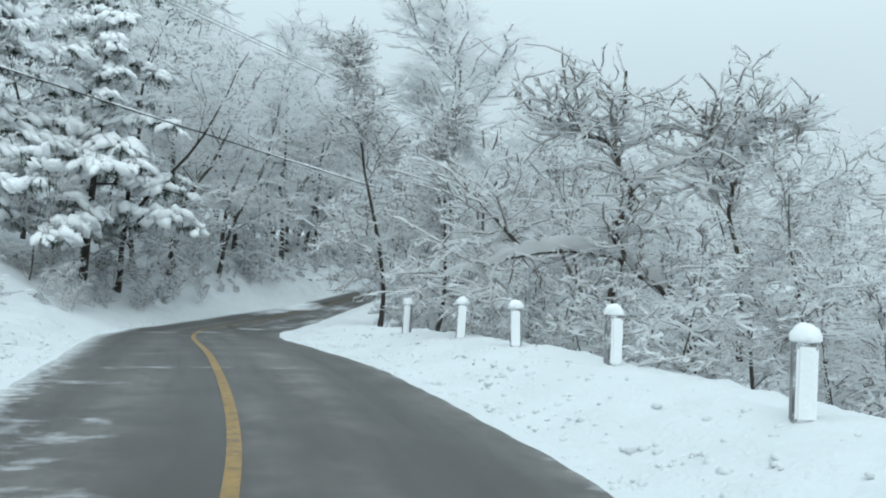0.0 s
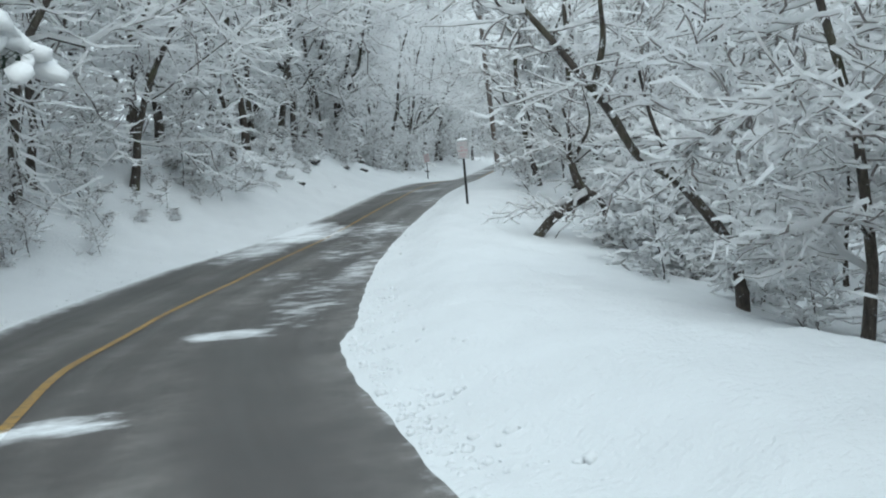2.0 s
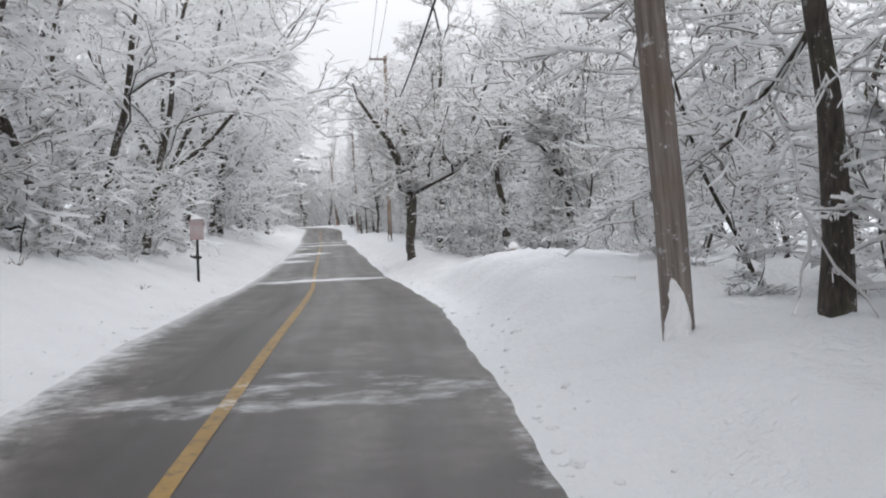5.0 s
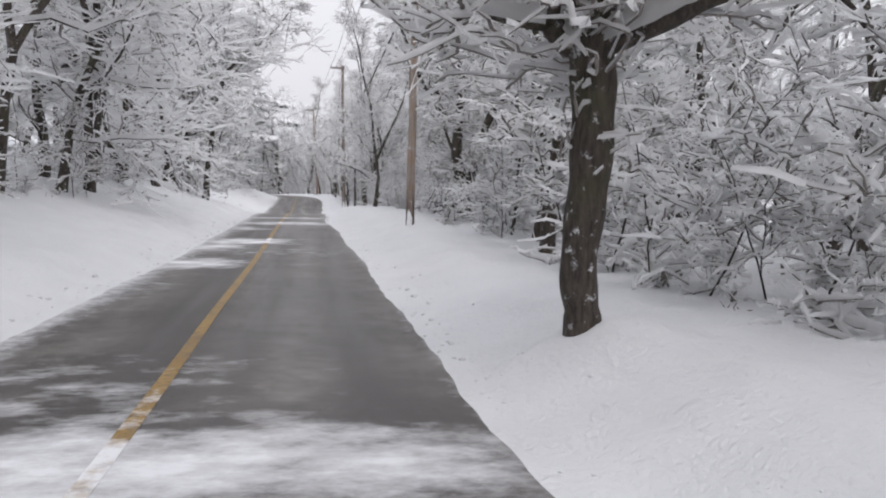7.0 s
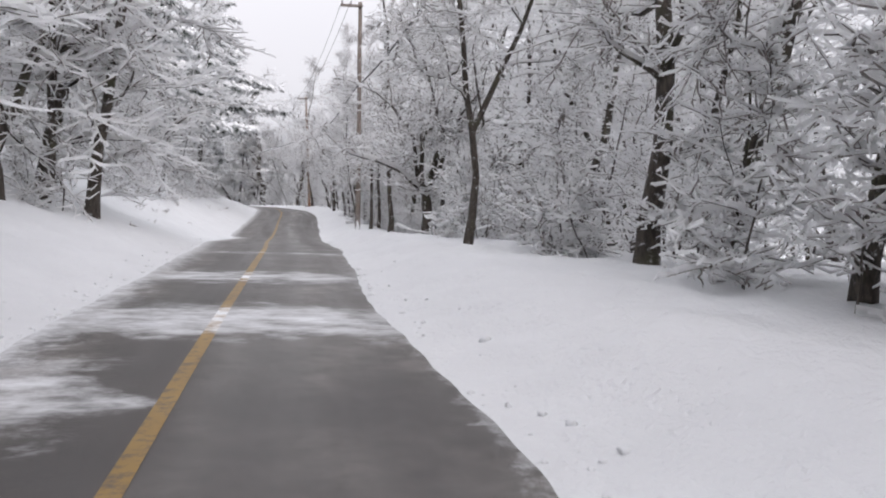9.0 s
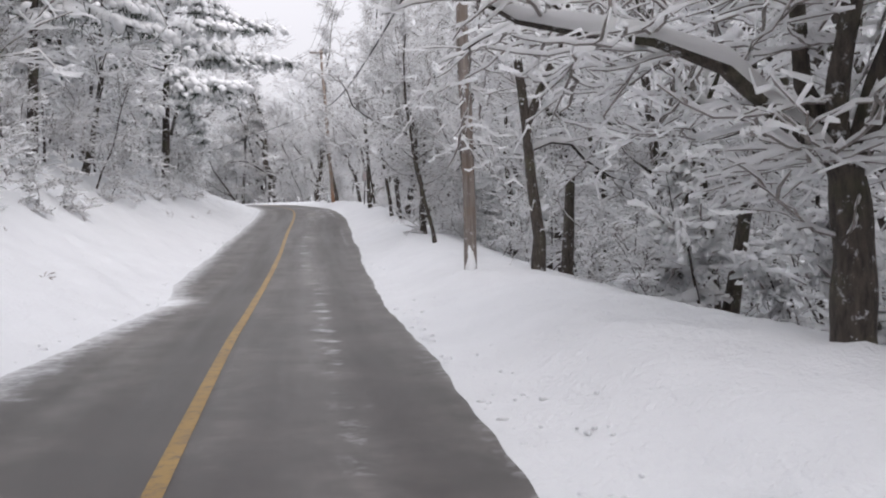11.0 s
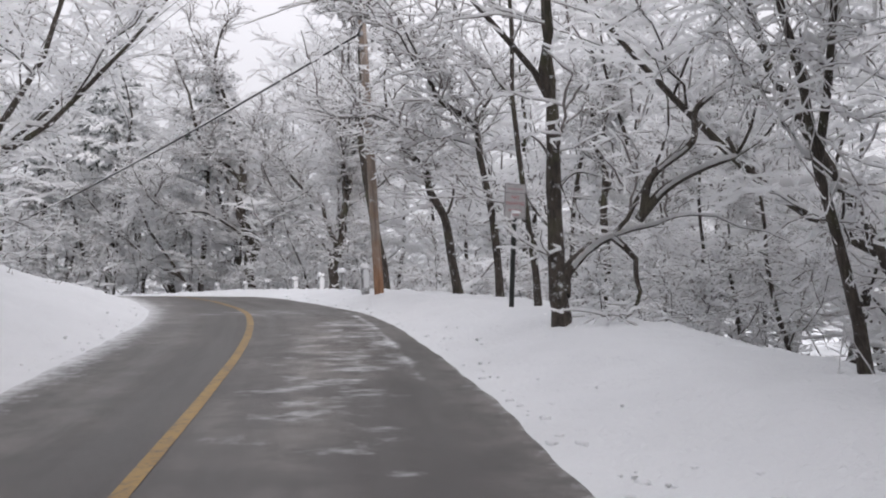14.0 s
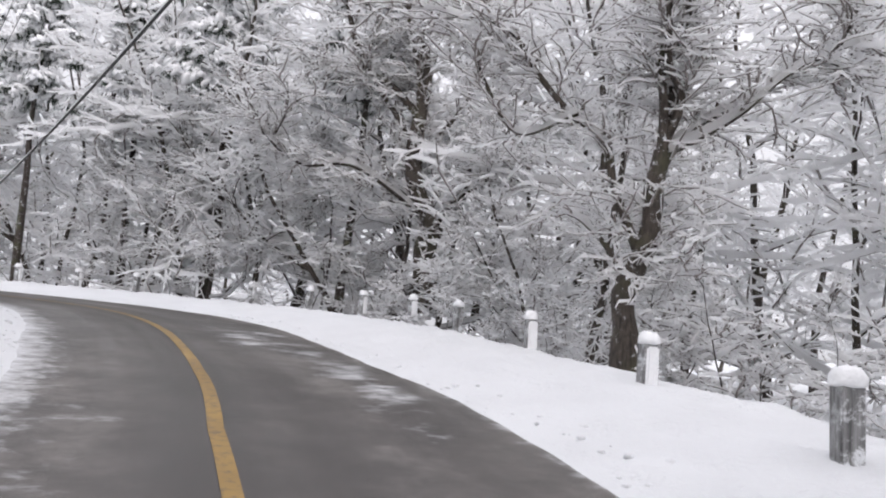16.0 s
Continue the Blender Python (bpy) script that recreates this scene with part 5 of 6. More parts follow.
def sketched_oak(s, d, limbs, foot, seed, label, fat=0.9, grow=42.0, subs=3.6, name="oak_tree", load=1.3):
    """limbs: points (right of the road's way, along it, up from the height foot), radius at both ends. Thick ends grow on into a crown."""
    rng = np.random.default_rng(seed)
    x, y = (float(v) for v in at_road(s, d))
    trunk, crown = Wood(), Wood()
    wood = []
    for i, (points, r0, r1) in enumerate(limbs):
        pts = curve(points)
        rad = np.linspace(r0, r1, len(pts)) * (1 + 0.05 * np.sin(np.arange(len(pts)) * 0.8 + seed + i))
        if i == 0:
            pts = np.vstack([pts[0] + np.array([0, 0, -0.9]), pts])
            rad = np.r_[r0 * 1.35, rad]
            rad[1] *= 1.15
        wood.append((pts, rad, i == 0))
        if grow and r1 > 0.035:  # the crown above
            for k in range(3):
                ahead = pts[-1] - pts[-3]
                way = ahead / np.linalg.norm(ahead) + rng.normal(0, 0.5, 3) + np.array([0, 0, 0.35])
                more = wander(rng, pts[-1], way, r1 * grow * rng.uniform(0.7, 1.2), 8, 0.26, 0.06)
                wood.append((more, np.maximum(r1 * (0.85 if k == 0 else 0.6) * np.linspace(1, 0.15, 9), 0.01), False))
    for pts, rad, bole in wood:
        trunk.tube(pts, rad, 12 if bole else 7)
        if pts[-1, 2] - pts[0, 2] < 0.88 * np.linalg.norm(pts[-1] - pts[0]):
            crown.cap(pts, rad, (0.045 * fat + 0.6 * rad) * load, True)
        ln = float(np.linalg.norm(np.diff(pts, axis=0), axis=1).sum())
        for j in range(int(ln * subs)):
            w = (0.3 if bole else 0.08) + (0.7 if bole else 0.92) * rng.random()
            q = along_path(pts, np.array([w]))[0]
            ahead = along_path(pts, np.array([min(w + 0.1, 1)]))[0] - along_path(pts, np.array([max(w - 0.1, 0)]))[0]
            ahead /= np.linalg.norm(ahead) + 1e-9
            sub = wander(rng, q, ahead * 0.5 + rng.normal(0, 0.65, 3) * np.array([1, 1, 0.4]) + np.array([0, 0, 0.12]), rng.uniform(0.7, 1.7), 6, 0.26, -0.02)
            keeled(crown, sub[None], np.array([0.022 * fat]), np.array([0.052 * fat]), 0.014)
            dress(rng, crown, sub, 8, 0.5, fat, joints=6)
    tree = new(name)
    tree.matrix_world = Matrix.Translation((x, y, foot)) @ Matrix.Rotation(road_turn(s), 4, "Z")
    for part_name, w, mats in (("trunk", trunk, (BARK,)), ("crown", crown, (BARK_TWIG, SNOW_TWIG))):
        if w.f:
            v, f, m = w.arrays()
            mesh_object(part_name, v, f, mats, tree, m, True)
    tagged(tree, label, "tree", "roadside oaks")


sketched_oak(114.4, 3.26, [
              ([(0.02, 0, 0.37), (-0.02, 0, 0.73), (0.03, 0, 1.19), (0.07, -0.01, 1.55), (0.09, -0.01, 2), (0.08, -0.01, 2.36), (0.06, -0.01, 2.58)], 0.14, 0.199),
              ([(-0.05, 0.01, 2.54), (-0.19, -0.01, 2.61), (-0.27, -0.03, 2.69)], 0.136, 0.091),
              ([(0.13, -0.02, 2.56), (0.48, -0.24, 2.68), (0.75, -0.42, 2.81), (1.06, -0.61, 2.93), (1.45, -0.87, 3.11)], 0.127, 0.077),
              ([(0.18, -0.03, 2.7), (-0.07, 0.01, 3.27), (-0.51, 0.08, 4.04), (-1.24, 0.2, 4.51), (-1.85, 0.31, 4.98)], 0.055, 0.018),
              ([(0.21, -0.03, 2.79), (0.28, -0.14, 3.58), (0.5, -0.29, 4.55), (0.18, -0.31, 5.27)], 0.055, 0.018),
              ([(0.71, -0.12, 2.92), (0.76, -0.38, 3.59), (1.15, -0.84, 4.56), (1.4, -1.21, 5.41)], 0.049, 0.018),
              ([(1.07, -0.18, 3.02), (1.9, -0.75, 3.37), (2.6, -1.3, 4), (3.06, -1.76, 4.73)], 0.073, 0.024),
              ([(0.23, -0.04, 2.85), (-0.26, -0.05, 3.57), (-0.64, -0.11, 4.64), (-0.54, -0.21, 5.49)], 0.043, 0.018)], 1.07, 300, "stout dark oak with one long low limb", subs=2.2, grow=26.0, name="pollard_oak")
sketched_oak(122.8, 5.41, [
              ([(-0.01, 0, 0.06), (0.03, -0.01, 0.92), (0.15, -0.02, 1.74), (0.21, -0.03, 2.55), (0.38, -0.06, 3.58), (0.27, -0.04, 4.39)], 0.144, 0.092),
              ([(0.15, -0.02, 1.74), (-0.21, 0.4, 2.45), (-0.72, 0.84, 3.06), (-1.13, 1.13, 3.36)], 0.062, 0.026),
              ([(0.19, -0.03, 2.35), (0.69, 0.18, 3.07), (0.88, 0.45, 3.99)], 0.062, 0.026)], 1.74, 301, "leaning mossy oak close behind a stout oak")
sketched_oak(107.3, 7.20, [
              ([(-0.16, 0.02, 0.26), (-0.34, 0.05, 0.85), (-0.43, 0.06, 1.56)], 0.126, 0.095),
              ([(-0.43, 0.06, 1.56), (-0.18, 0.2, 2.11), (0.11, 0.32, 2.59), (0.18, 0.43, 2.98), (-0.03, 0.55, 3.37), (0.03, 0.65, 3.76), (0.25, 0.74, 4.15)], 0.079, 0.051),
              ([(-0.48, 0.07, 1.6), (-0.77, -0.11, 2.26), (-1.14, -0.27, 2.87), (-1.61, -0.33, 3.1)], 0.055, 0.032),
              ([(-0.26, 0.04, 1.64), (0.29, -0.02, 1.81), (0.62, -0.06, 1.5), (0.82, -0.08, 1.19)], 0.032, 0.016),
              ([(0, 0, 2.39), (0.5, -0.2, 2.52), (0.96, -0.39, 2.69)], 0.036, 0.02),
              ([(-0.77, 0.12, 2.26), (-0.52, -0.19, 2.97), (-0.58, -0.4, 3.59)], 0.032, 0.02)], 1.22, 302, "grey oak forked low, heavy snow in its fork", load=2.0)
sketched_oak(159.4, 5.41, [
              ([(-0.03, 0.01, -0.23), (-0.03, 0.01, 0.28), (-0.02, 0, 0.8), (-0.06, 0.01, 1.37), (-0.11, 0.02, 1.63)], 0.201, 0.142),
              ([(-0.13, 0.02, 1.63), (-0.28, -0.17, 2.13), (-0.32, -0.39, 2.65), (-0.36, -0.62, 3.21)], 0.104, 0.071),
              ([(0.01, 0, 1.61), (0.09, -0.21, 2.22), (0.16, -0.36, 2.63), (0.24, -0.55, 3.19)], 0.123, 0.094),
              ([(-0.15, 0.03, 1.56), (0.11, 1, 1.83), (0.29, 1.98, 2.17), (0.05, 2.63, 2.45), (-0.11, 2.86, 2.71), (-0.41, 3.12, 3.22), (-0.59, 3.36, 3.44), (-1.02, 3.74, 3.62), (-1.5, 4.33, 3.8), (-1.89, 4.91, 3.74), (-2.17, 5.47, 3.63)], 0.062, 0.016),
              ([(0.29, 1.98, 2.17), (0.09, 2.22, 2.05), (-0.2, 2.57, 2.03), (-0.45, 2.92, 2.16)], 0.033, 0.014),
              ([(-0.41, 3.12, 3.22), (-0.49, 3.24, 3.71), (-0.51, 3.34, 4.21)], 0.033, 0.019),
              ([(0.05, 2.63, 2.45), (0.14, 2.41, 2.95), (-0.17, 2.06, 3.35)], 0.028, 0.014)], 3.44, 303, "broad old oak with a long snowy limb over the verge", subs=2.6)
sketched_oak(135.8, 6.16, [
              ([(0.05, -0.01, 0.37), (-0.06, 0.01, 1.34), (-0.24, 0.04, 1.91), (-0.2, 0.04, 2.94), (-0.09, 0.02, 4.2), (-0.14, 0.03, 5.23)], 0.205, 0.125),
              ([(0.07, -0.01, 0.65), (0.3, -0.44, 1.79), (0.64, -0.98, 3.16), (1.09, -1.36, 3.97), (1.88, -1.88, 4.88), (2.56, -2.35, 5.68)], 0.148, 0.102),
              ([(1.09, -0.19, 3.97), (1.99, -0.54, 4.08), (2.89, -0.91, 4.54)], 0.057, 0.028),
              ([(-0.24, 0.04, 1.91), (-0.6, 0.26, 2.94), (-0.93, 0.45, 3.85)], 0.057, 0.028)], 2.59, 304, "two-stemmed mossy oak leaning over a brushy verge")
sketched_oak(171.1, 6.66, [
              ([(-0.04, 0.01, 0.04), (0.01, 0, 0.95), (0.08, -0.01, 2.28)], 0.146, 0.105)], 3.37, 305, "broken bare trunk topped with a cap of snow", grow=0, subs=0, name="tree_snag")
sketched_oak(112.4, 6.02, [
              ([(0.15, -0.02, 1.57), (-0.04, 0.01, 2.46), (-0.03, 0, 3.07)], 0.101, 0.078),
              ([(-0.03, 0, 3.07), (0.36, 0.18, 3.91), (0.51, 0.27, 4.36), (0.77, 0.39, 4.92), (0.92, 0.53, 5.58)], 0.056, 0.039),
              ([(-0.03, 0, 3.02), (-0.4, 0.26, 3.34), (-0.78, 0.43, 3.16)], 0.039, 0.022)], 1.25, 306, "slim brown oak rising behind snowy brush")
sketched_oak(201.3, 4.46, [
              ([(-0.19, 0.03, 0.11), (-0.24, 0.03, 0.49), (-0.24, 0.03, 1.05), (-0.25, 0.03, 1.81), (-0.24, 0.03, 2.39), (-0.24, 0.03, 2.91)], 0.122, 0.085),
              ([(-0.16, 0.02, 0.35), (-0.08, 0.14, 0.64), (0.14, 0.23, 0.87), (0.4, 0.33, 1.06), (0.67, 0.4, 1.18)], 0.1, 0.06),
              ([(-0.22, 0.03, 2.08), (-0.43, -0.1, 2.35), (-0.61, -0.17, 2.47)], 0.026, 0.011),
              ([(-0.21, 0.03, 1.78), (0.06, 0.03, 2.01), (0.4, 0.02, 1.96)], 0.026, 0.011),
              ([(-0.24, 0.03, 1.17), (-0.48, 0.14, 1.5), (-0.59, 0.21, 1.73)], 0.019, 0.009),
              ([(0.86, -0.14, 1.35), (1.22, -0.2, 1.75), (1.7, -0.28, 2.02), (2.17, -0.36, 2.18)], 0.07, 0.041),
              ([(0.92, -0.15, 1.45), (1.06, -0.17, 1.93), (1.6, -0.26, 2.38), (1.69, -0.27, 2.85), (2.23, -0.35, 3.18), (2.68, -0.43, 3.04)], 0.058, 0.029)], 5.94, 307, "black oak with a low bent limb beside the sign", subs=0.6, load=0.45)
sketched_oak(206.6, 4.94, [
              ([(0, 0, -0.04), (-0.03, 0.01, 0.62), (-0.11, 0.02, 1.53), (-0.22, 0.05, 2.14), (-0.33, 0.07, 2.76), (-0.44, 0.1, 3.46), (-0.86, 0.19, 3.76), (-1.16, 0.26, 4.04), (-1.31, 0.3, 4.39)], 0.083, 0.049),
              ([(-0.07, 0.02, 1.42), (0.19, -0.18, 1.69), (0.41, -0.39, 2.11)], 0.034, 0.019),
              ([(-0.4, 0.09, 3.03), (-0.93, 0.19, 3.18), (-1.38, 0.28, 3.17), (-1.82, 0.37, 2.97)], 0.038, 0.019),
              ([(-0.44, 0.1, 3.46), (-0.18, -0.2, 3.93), (0.12, -0.5, 4.33)], 0.034, 0.019)], 6.43, 308, "slender oak bent over sideways at the top")
sketched_oak(208.9, 4.94, [
              ([(0, 0, 0.01), (-0.13, 0.04, 0.79), (-0.27, 0.09, 1.73), (-0.59, 0.19, 2.38), (-0.68, 0.23, 2.91), (-0.96, 0.32, 3.19), (-1.23, 0.41, 3.52), (-1.51, 0.5, 4.09)], 0.111, 0.056),
              ([(-0.27, 0.09, 1.68), (0.03, 0.32, 2.3), (0.12, 0.56, 2.87)], 0.037, 0.019),
              ([(-0.68, 0.23, 2.95), (-0.42, 0.43, 3.63), (-0.52, 0.72, 4.3)], 0.046, 0.023)], 6.55, 309, "dark oak with a hooked, bent stem")
sketched_oak(221.1, 6.71, [
              ([(0.05, -0.02, 0.47), (-0.03, 0.02, 1.2), (0.19, -0.08, 1.77), (0.32, -0.14, 2.34), (0.33, -0.15, 2.99), (0.43, -0.19, 3.56)], 0.202, 0.147),
              ([(0.49, -0.22, 3.57), (1, -0.42, 3.89), (1.58, -0.64, 4.31), (2.31, -0.91, 5.04), (2.98, -1.17, 5.47)], 0.092, 0.037),
              ([(0.42, -0.19, 3.64), (0.55, -0.42, 4.42), (0.27, -0.41, 4.96), (0.14, -0.52, 5.71), (-0.03, -0.6, 6.37)], 0.083, 0.046),
              ([(0.02, -0.01, 1.39), (-0.16, 0.33, 1.93), (-0.44, 0.68, 2.37), (-0.7, 0.92, 2.53)], 0.064, 0.028),
              ([(0.17, -0.07, 1.82), (-0.22, 0.19, 2.95), (-0.36, 0.32, 3.68), (-0.88, 0.59, 4.11), (-1.43, 0.91, 4.82), (-1.72, 1.09, 5.37), (-2.08, 1.28, 5.62)], 0.083, 0.037),
              ([(0.63, -0.28, 4.47), (1.02, -0.1, 5.21), (1.59, -0.01, 5.83)], 0.055, 0.028),
              ([(-0.88, 0.39, 4.11), (-1.62, 1.04, 3.77), (-2.11, 1.46, 4.67), (-2.23, 1.7, 5.33)], 0.055, 0.028)], 6.78, 310, "light brown oak with wide spreading limbs behind posts", load=1.7)
sketched_oak(229.6, 9.90, [
              ([(0.01, -0.01, 1.82), (-0.02, 0.02, 2.83), (0.12, -0.12, 3.52), (-0.22, 0.22, 4.33), (-0.43, 0.42, 5.5), (-0.33, 0.32, 6.71)], 0.352, 0.218),
              ([(0, 0, 3.64), (-0.71, 0.71, 4.45), (-1.72, 1.7, 5.2), (-2.68, 2.65, 5.1), (-3.32, 3.27, 5.54)], 0.151, 0.067),
              ([(0.15, -0.15, 3.66), (0.61, -0.69, 4.5), (0.96, -1.07, 4.79)], 0.117, 0.067),
              ([(-0.37, 0.36, 5.85), (-0.98, 1.12, 7.16), (-1.52, 1.77, 8.13)], 0.101, 0.05),
              ([(-0.43, 0.42, 5.42), (0.26, -0.36, 6.6), (0.69, -0.87, 7.67)], 0.084, 0.05)], 6.28, 311, "dark V-shaped oak with long snow-laden side limb", fat=1.1, load=0.7)
sketched_oak(188.8, 5.89, [
              ([(0.01, 0, -0.32), (-0.07, 0.01, 0.14), (0.14, -0.02, 0.56), (0.55, -0.08, 0.91), (0.89, -0.13, 1.15), (1.06, -0.15, 1.38), (1.5, -0.22, 1.52), (1.93, -0.28, 1.57)], 0.086, 0.046),
              ([(-0.04, 0.01, 0.41), (-0.06, -0.26, 1.13), (-0.05, -0.56, 1.93), (-0.11, -0.83, 2.66), (-0.16, -1.07, 3.34)], 0.066, 0.046),
              ([(0.89, -0.13, 1.15), (1.23, -0.26, 1.34), (1.78, -0.46, 0.88)], 0.026, 0.016),
              ([(-0.05, 0.01, 1.86), (0.31, 0.21, 2.51), (0.48, 0.44, 3.24)], 0.033, 0.02)], 4.8, 312, "oak with a low curved stem sweeping sideways")
sketched_oak(189.9, 5.06, [
              ([(0.01, 0, -0.32), (0.15, -0.02, 0.39), (0.36, -0.05, 1.42), (0.46, -0.06, 2.58), (0.55, -0.07, 3.38), (0.49, -0.07, 4.32), (0.67, -0.09, 5.12)], 0.15, 0.104),
              ([(0.53, -0.07, 2.92), (1.12, -0.52, 3.36), (1.94, -1.09, 3.8)], 0.069, 0.035),
              ([(0.51, -0.07, 3.97), (0.13, -0.37, 4.56), (-0.32, -0.55, 4.81)], 0.052, 0.029),
              ([(0.38, -0.05, 1.42), (0.85, 0.03, 2.33), (0.82, 0.12, 3.03)], 0.04, 0.023)], 5.02, 313, "dark oak leaning slightly over the verge")
sketched_oak(180.9, 4.78, [
              ([(0.01, 0, -0.25), (-0.02, 0, 0.26), (-0.03, 0, 0.82), (0, 0, 1.44), (-0.12, 0.02, 1.96), (-0.19, 0.03, 2.41), (-0.2, 0.03, 2.87), (-0.19, 0.03, 3.21)], 0.096, 0.079),
              ([(0.06, -0.01, 1.67), (0.37, -0.14, 1.77), (0.71, -0.28, 1.98)], 0.031, 0.017),
              ([(-0.22, 0.03, 2), (-0.62, 0.11, 2), (-0.95, 0.17, 2.21), (-1.27, 0.24, 2.54)], 0.034, 0.017),
              ([(0.04, -0.01, -0.25), (0.09, -0.02, 0.03), (0.04, -0.03, 0.42)], 0.051, 0.034),
              ([(-0.19, 0.03, 2.47), (0.19, -0.11, 2.74), (0.53, -0.22, 2.84)], 0.034, 0.017)], 4.41, 314, "grey-brown oak with a swaying trunk and split foot")
sketched_oak(182.0, 10.00, [
              ([(-0.01, 0, 0), (-0.15, 0.02, 1.01), (-0.13, 0.02, 2.12), (-0.16, 0.02, 3.23), (-0.08, 0.01, 4.34), (-0.12, 0.02, 5.23)], 0.245, 0.245),
              ([(-0.17, 0.03, 5.28), (-0.43, 0.43, 5.9), (-0.69, 0.81, 6.46)], 0.111, 0.067),
              ([(-0.01, 0, 5.33), (0.18, -0.29, 6.1), (0.03, -0.49, 6.77)], 0.145, 0.1),
              ([(-0.31, 0.05, 3.79), (-1.24, 0.09, 4.26), (-2, 0.13, 4.5)], 0.067, 0.033)], 2.74, 315, "thick old oak standing below the bank")
sketched_oak(61.9, 7.13, [
              ([(1.61, -0.11, -0.23), (1.46, -0.1, 0.5), (0.8, -0.05, 1.43), (0.27, -0.02, 1.83), (-0.05, 0, 2.41), (-0.3, 0.02, 2.78), (-0.76, 0.05, 3.44), (-1.15, 0.08, 3.94)], 0.082, 0.042),
              ([(-0.3, 0.02, 2.78), (-0.17, -0.19, 3.39), (-0.22, -0.37, 3.94)], 0.056, 0.032),
              ([(0.8, -0.05, 1.43), (0.54, 0.1, 2.32), (0.43, 0.21, 3.03)], 0.036, 0.02)], -1.8, 316, "stooping oak with a long slanting dark stem", subs=1.6, grow=20.0, load=1.4)
sketched_oak(71.5, 6.80, [
              ([(-0.01, 0, -0.12), (0.48, 0.03, 0.37), (1.22, 0.08, 0.8), (1.05, 0.07, 1.1), (0.94, 0.06, 1.58)], 0.124, 0.086),
              ([(1.67, 0.11, -0.33), (1.65, -0.07, 0.39), (1.41, -0.19, 0.79), (1.23, -0.23, 0.85)], 0.081, 0.076),
              ([(0.86, 0.06, 1.64), (0.93, -0.04, 2.25), (0.82, -0.14, 2.87)], 0.053, 0.029),
              ([(0.94, 0.06, 1.6), (1.53, 0.29, 1.97), (2.2, 0.52, 2.11), (2.87, 0.73, 2.07), (3.23, 0.84, 1.8)], 0.072, 0.033),
              ([(1.46, 0.1, 0.81), (2.04, 0.02, 0.93), (2.63, -0.06, 1.1)], 0.053, 0.029)], -1.36, 317, "dark crooked oak propped on two feet in snow", subs=1.3, grow=24.0)
sketched_oak(38.4, 7.73, [
              ([(-0.07, 0.02, 0.99), (-0.12, 0.04, 1.89), (0.12, -0.04, 2.4), (-0.03, 0.01, 2.89), (-0.11, 0.03, 3.19), (0.17, -0.05, 3.6), (0.2, -0.06, 4.06), (-0.03, 0.01, 4.39), (-0.14, 0.04, 4.83), (-0.42, 0.13, 5), (-0.8, 0.24, 5.06)], 0.102, 0.04),
              ([(1.45, -0.44, -0.3), (1.4, -0.42, 0.7), (1.2, -0.36, 1.5), (0.81, -0.24, 2.09), (0.39, -0.09, 2.33), (-0.05, 0.08, 2.68), (-0.59, 0.28, 2.76), (-1.24, 0.51, 2.75), (-1.94, 0.77, 2.61)], 0.136, 0.079),
              ([(-0.06, 0.02, 4.68), (0.18, 0.1, 4.92), (0.56, 0.17, 5.13), (1.16, 0.27, 5.34)], 0.051, 0.028),
              ([(-0.14, 0.04, 4.83), (-0.1, -0.28, 5.55), (-0.23, -0.55, 6.24)], 0.04, 0.023),
              ([(-1.13, 0.34, 2.73), (-0.99, 0.03, 2.19), (-0.76, -0.35, 1.58)], 0.04, 0.023),
              ([(0.17, -0.05, 3.94), (0.68, -0.42, 4.42), (1.12, -0.67, 4.55)], 0.034, 0.023),
              ([(-1.7, 1.11, 2.81), (-2.12, 1.26, 3.3), (-2.45, 1.36, 3.65), (-2.85, 1.45, 4.08)], 0.045, 0.02)], -2.14, 351, "low crooked oak with thick snow on its leaning bough", fat=0.95, grow=30.0, subs=3.6, name="crooked_oak", load=2.2)
sketched_oak(37.4, 11.03, [
              ([(-1, 0.3, 2.65), (-1.07, 0.32, 3.88), (-1.24, 0.37, 4.67), (-1.19, 0.35, 5.24), (-1.52, 0.45, 5.92), (-1.78, 0.53, 6.77)], 0.051, 0.023),
              ([(-1.53, 0.45, 5.97), (-1.56, 0.52, 6.37), (-1.42, 0.55, 6.96)], 0.028, 0.017),
              ([(-1.19, 0.35, 5.24), (-0.71, -0.04, 5.95), (-0.17, -0.38, 6.31)], 0.028, 0.017)], -3.26, 352, "thin dark forked oak on the snowy slope", fat=1.0, grow=30.0)


# ---- a stump, rocks and dead weeds on the banks ----
def stump():
    x, y = (float(v) for v in at_road(106.2, 5.0))
    ob = new("stump")
    ob.matrix_world = Matrix.Translation((x, y, ground_at(x, y)[0]))
    part("stump_wood", rod([(0, 0, -0.3), (0.01, 0, 0.1), (0, 0, 0.34)], [0.11, 0.085, 0.08], 12), RUST_WOOD, ob)
    part("snow_cap", lump(random.Random(2), (0.13, 0.13, 0.13), (0, 0, 0.34), 0.08), SNOW, ob)
    tagged(ob, "short brown stump topped with snow", "stump")


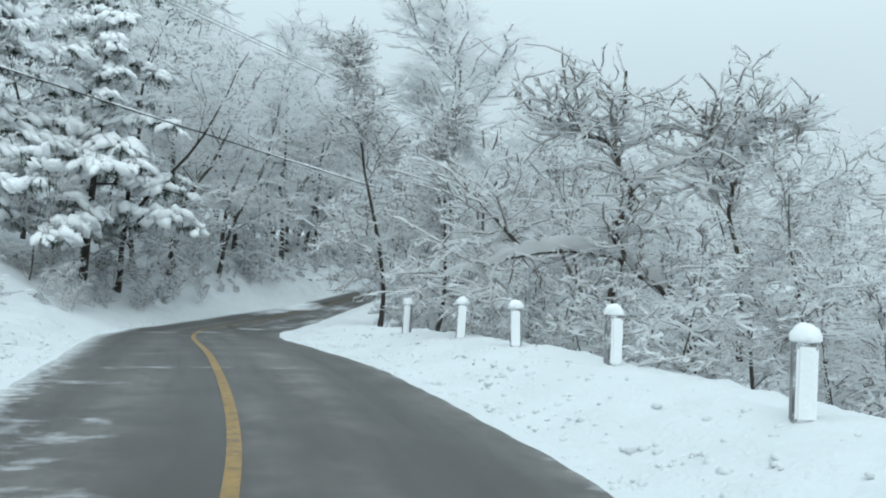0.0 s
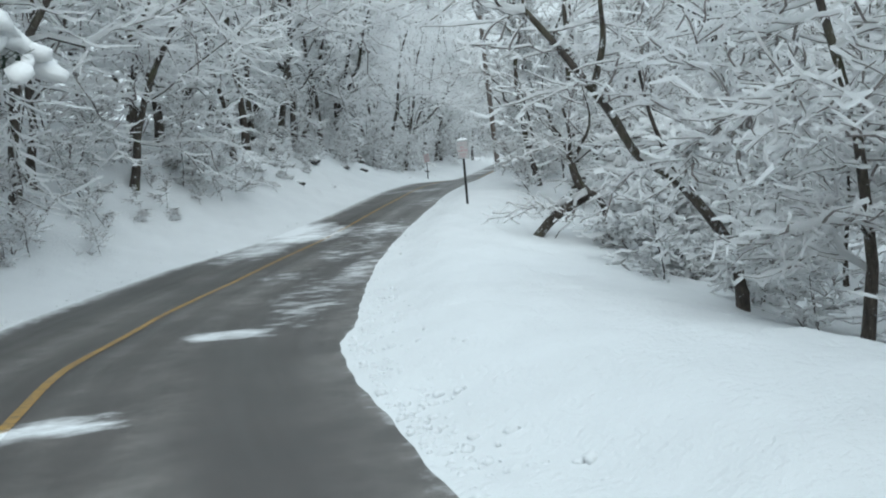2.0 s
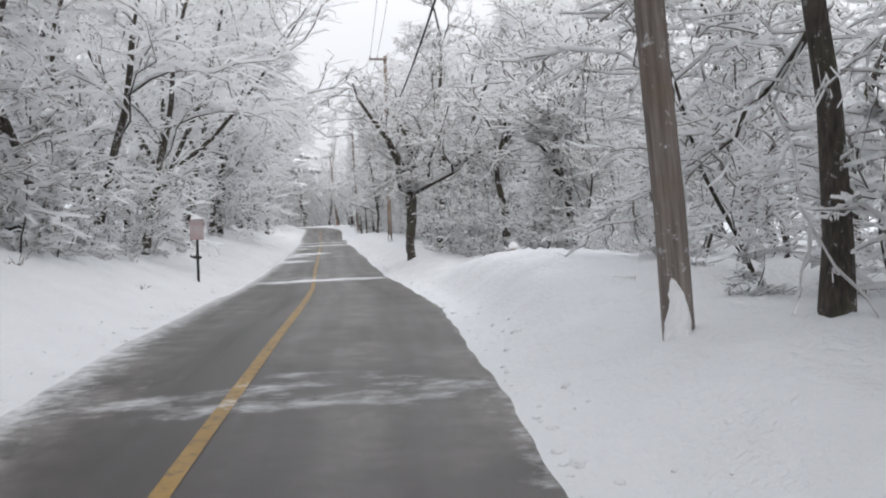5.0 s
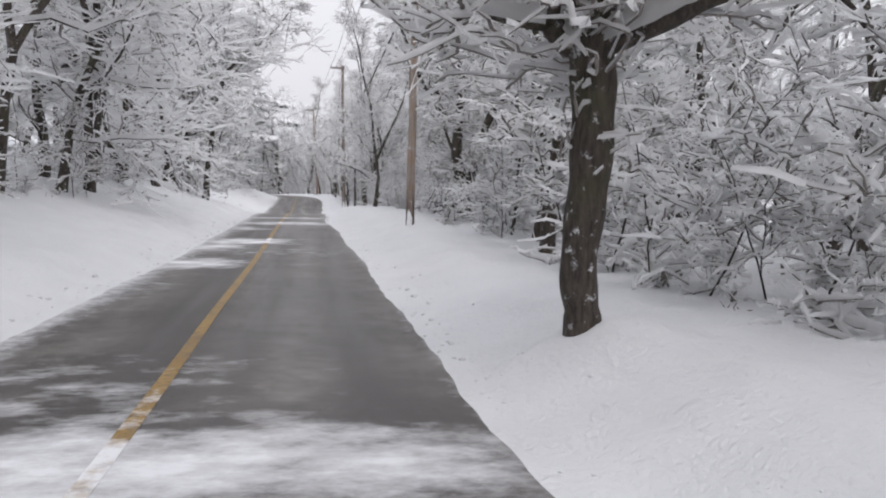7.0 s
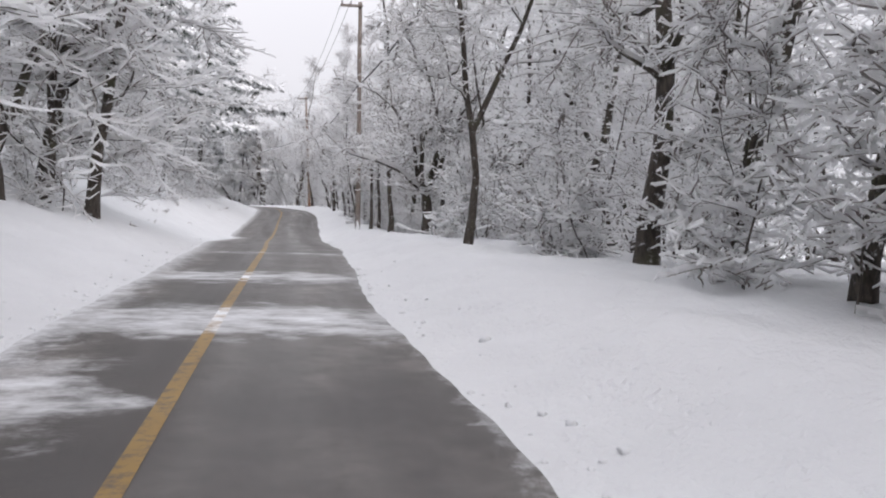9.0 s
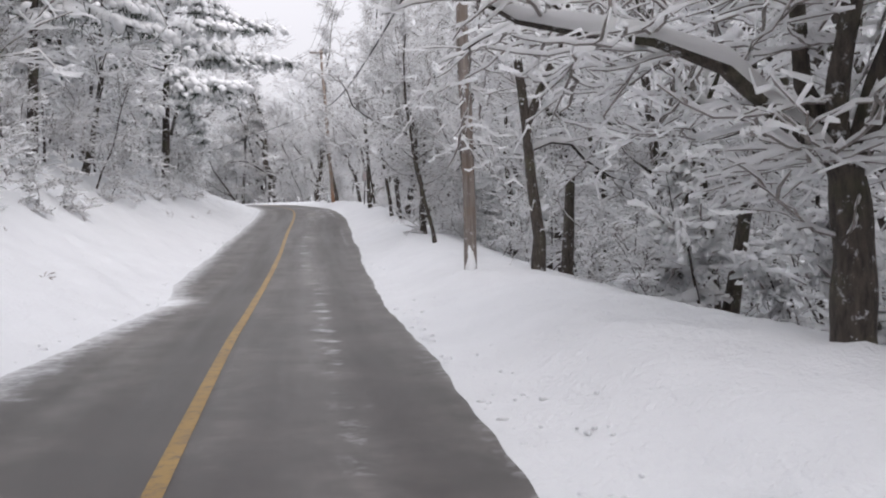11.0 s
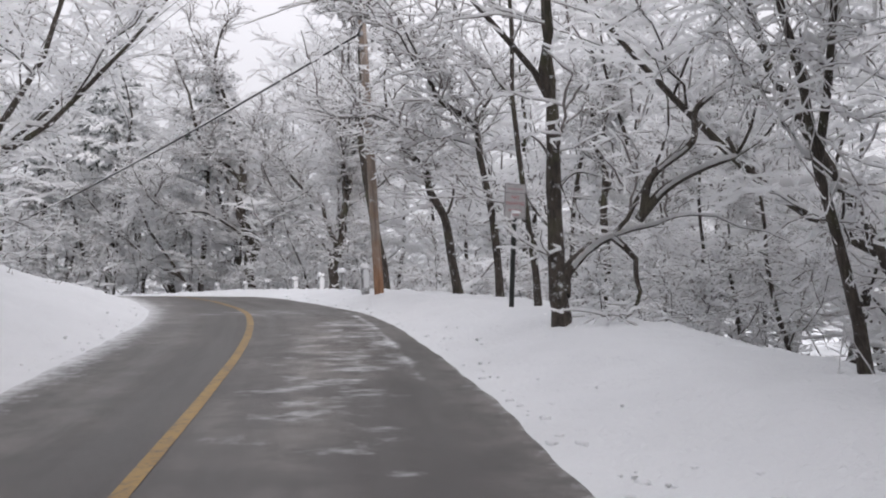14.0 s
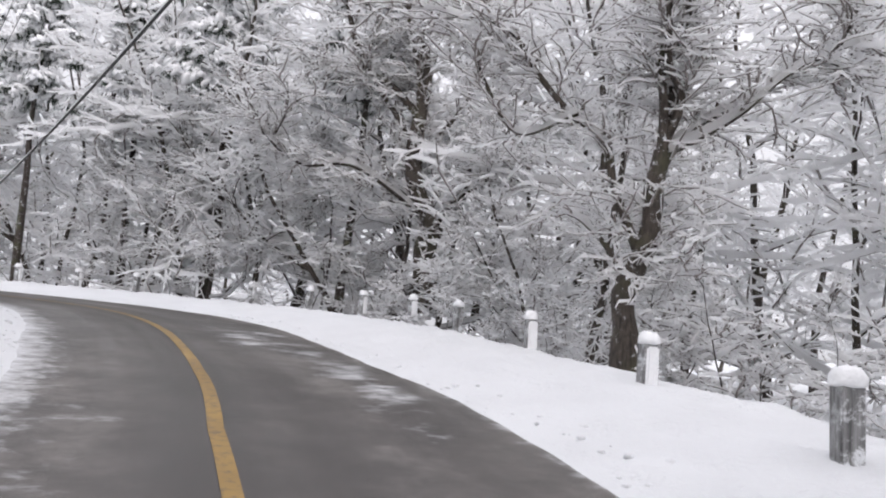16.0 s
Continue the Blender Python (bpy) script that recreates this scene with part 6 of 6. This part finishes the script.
def bank_rock(rng, s, d, size):
    x, y = (float(v) for v in at_road(s, d))
    rock = new("bank_rock")
    rock.matrix_world = pose(x, y, ground_at(x, y)[0], 0, 0, rng.uniform(0, 360))
    part("stone", lump(rng, (size, size * 0.8, size * 0.8), (0, 0, size * 0.15), 0.16, 0.6), ROCK, rock)
    part("snow_cap", lump(rng, (size * 1.05, size * 0.85, size * 0.5), (0.04, 0.05, size * 0.58), 0.12, 0.25), SNOW, rock)
    tagged(rock, "dark rock poking from the snowy bank", "rock", "rocks on the bank")


def weed(rng, s, d, tall):
    x, y = (float(v) for v in at_road(s, d))
    w = Wood()
    g = np.random.default_rng(rng.randrange(9999))
    for k in range(rng.randrange(5, 11)):
        p = wander(g, (g.normal(0, 0.07), g.normal(0, 0.07), -0.05), (g.normal(0, 0.5), g.normal(0, 0.5), 1), tall * g.uniform(0.5, 1.2), 3, 0.2, -0.08)
        keeled(w, p[None], np.array([0.008]), np.array([0.014]), 0.01)
    v, f, m = w.arrays()
    ob = mesh_object("dead_weed", v, f, [BARK_TWIG, SNOW_TWIG], None, [0 if k % 3 else q for k, q in enumerate(m)])
    ob.location = (x, y, ground_at(x, y)[0])
    tagged(ob, "tuft of dead brown weeds in snow", "weed", "dead weeds on the banks", kind="stuff")


ROCK = bark_material("dark_rock", (0.03, 0.028, 0.026), (0.10, 0.095, 0.09), (0.05, 0.048, 0.04), 0.0, 1.0)
stump()
_rng = random.Random(21)
for s, d, size in ((97.5, -6.5, 0.34), (94.6, -6.9, 0.26), (90.5, -5.2, 0.3), (102.0, -6.2, 0.36), (100.5, -5.6, 0.25), (83.5, -5.6, 0.2), (118, -4.4, 0.18), (122.0, -5.4, 0.24), (86.0, -4.2, 0.16), (107.0, -7.0, 0.3)):
    bank_rock(_rng, s, d, size)
for k in range(9):
    bank_rock(_rng, _rng.uniform(80, 101), -_rng.uniform(4.3, 6.6), _rng.uniform(0.1, 0.24))
for k in range(46):
    side = -1 if k % 3 else 1
    weed(_rng, _rng.uniform(78, 215), side * _rng.uniform(3.2 if side < 0 else 4.4, 6.0), _rng.uniform(0.12, 0.35))
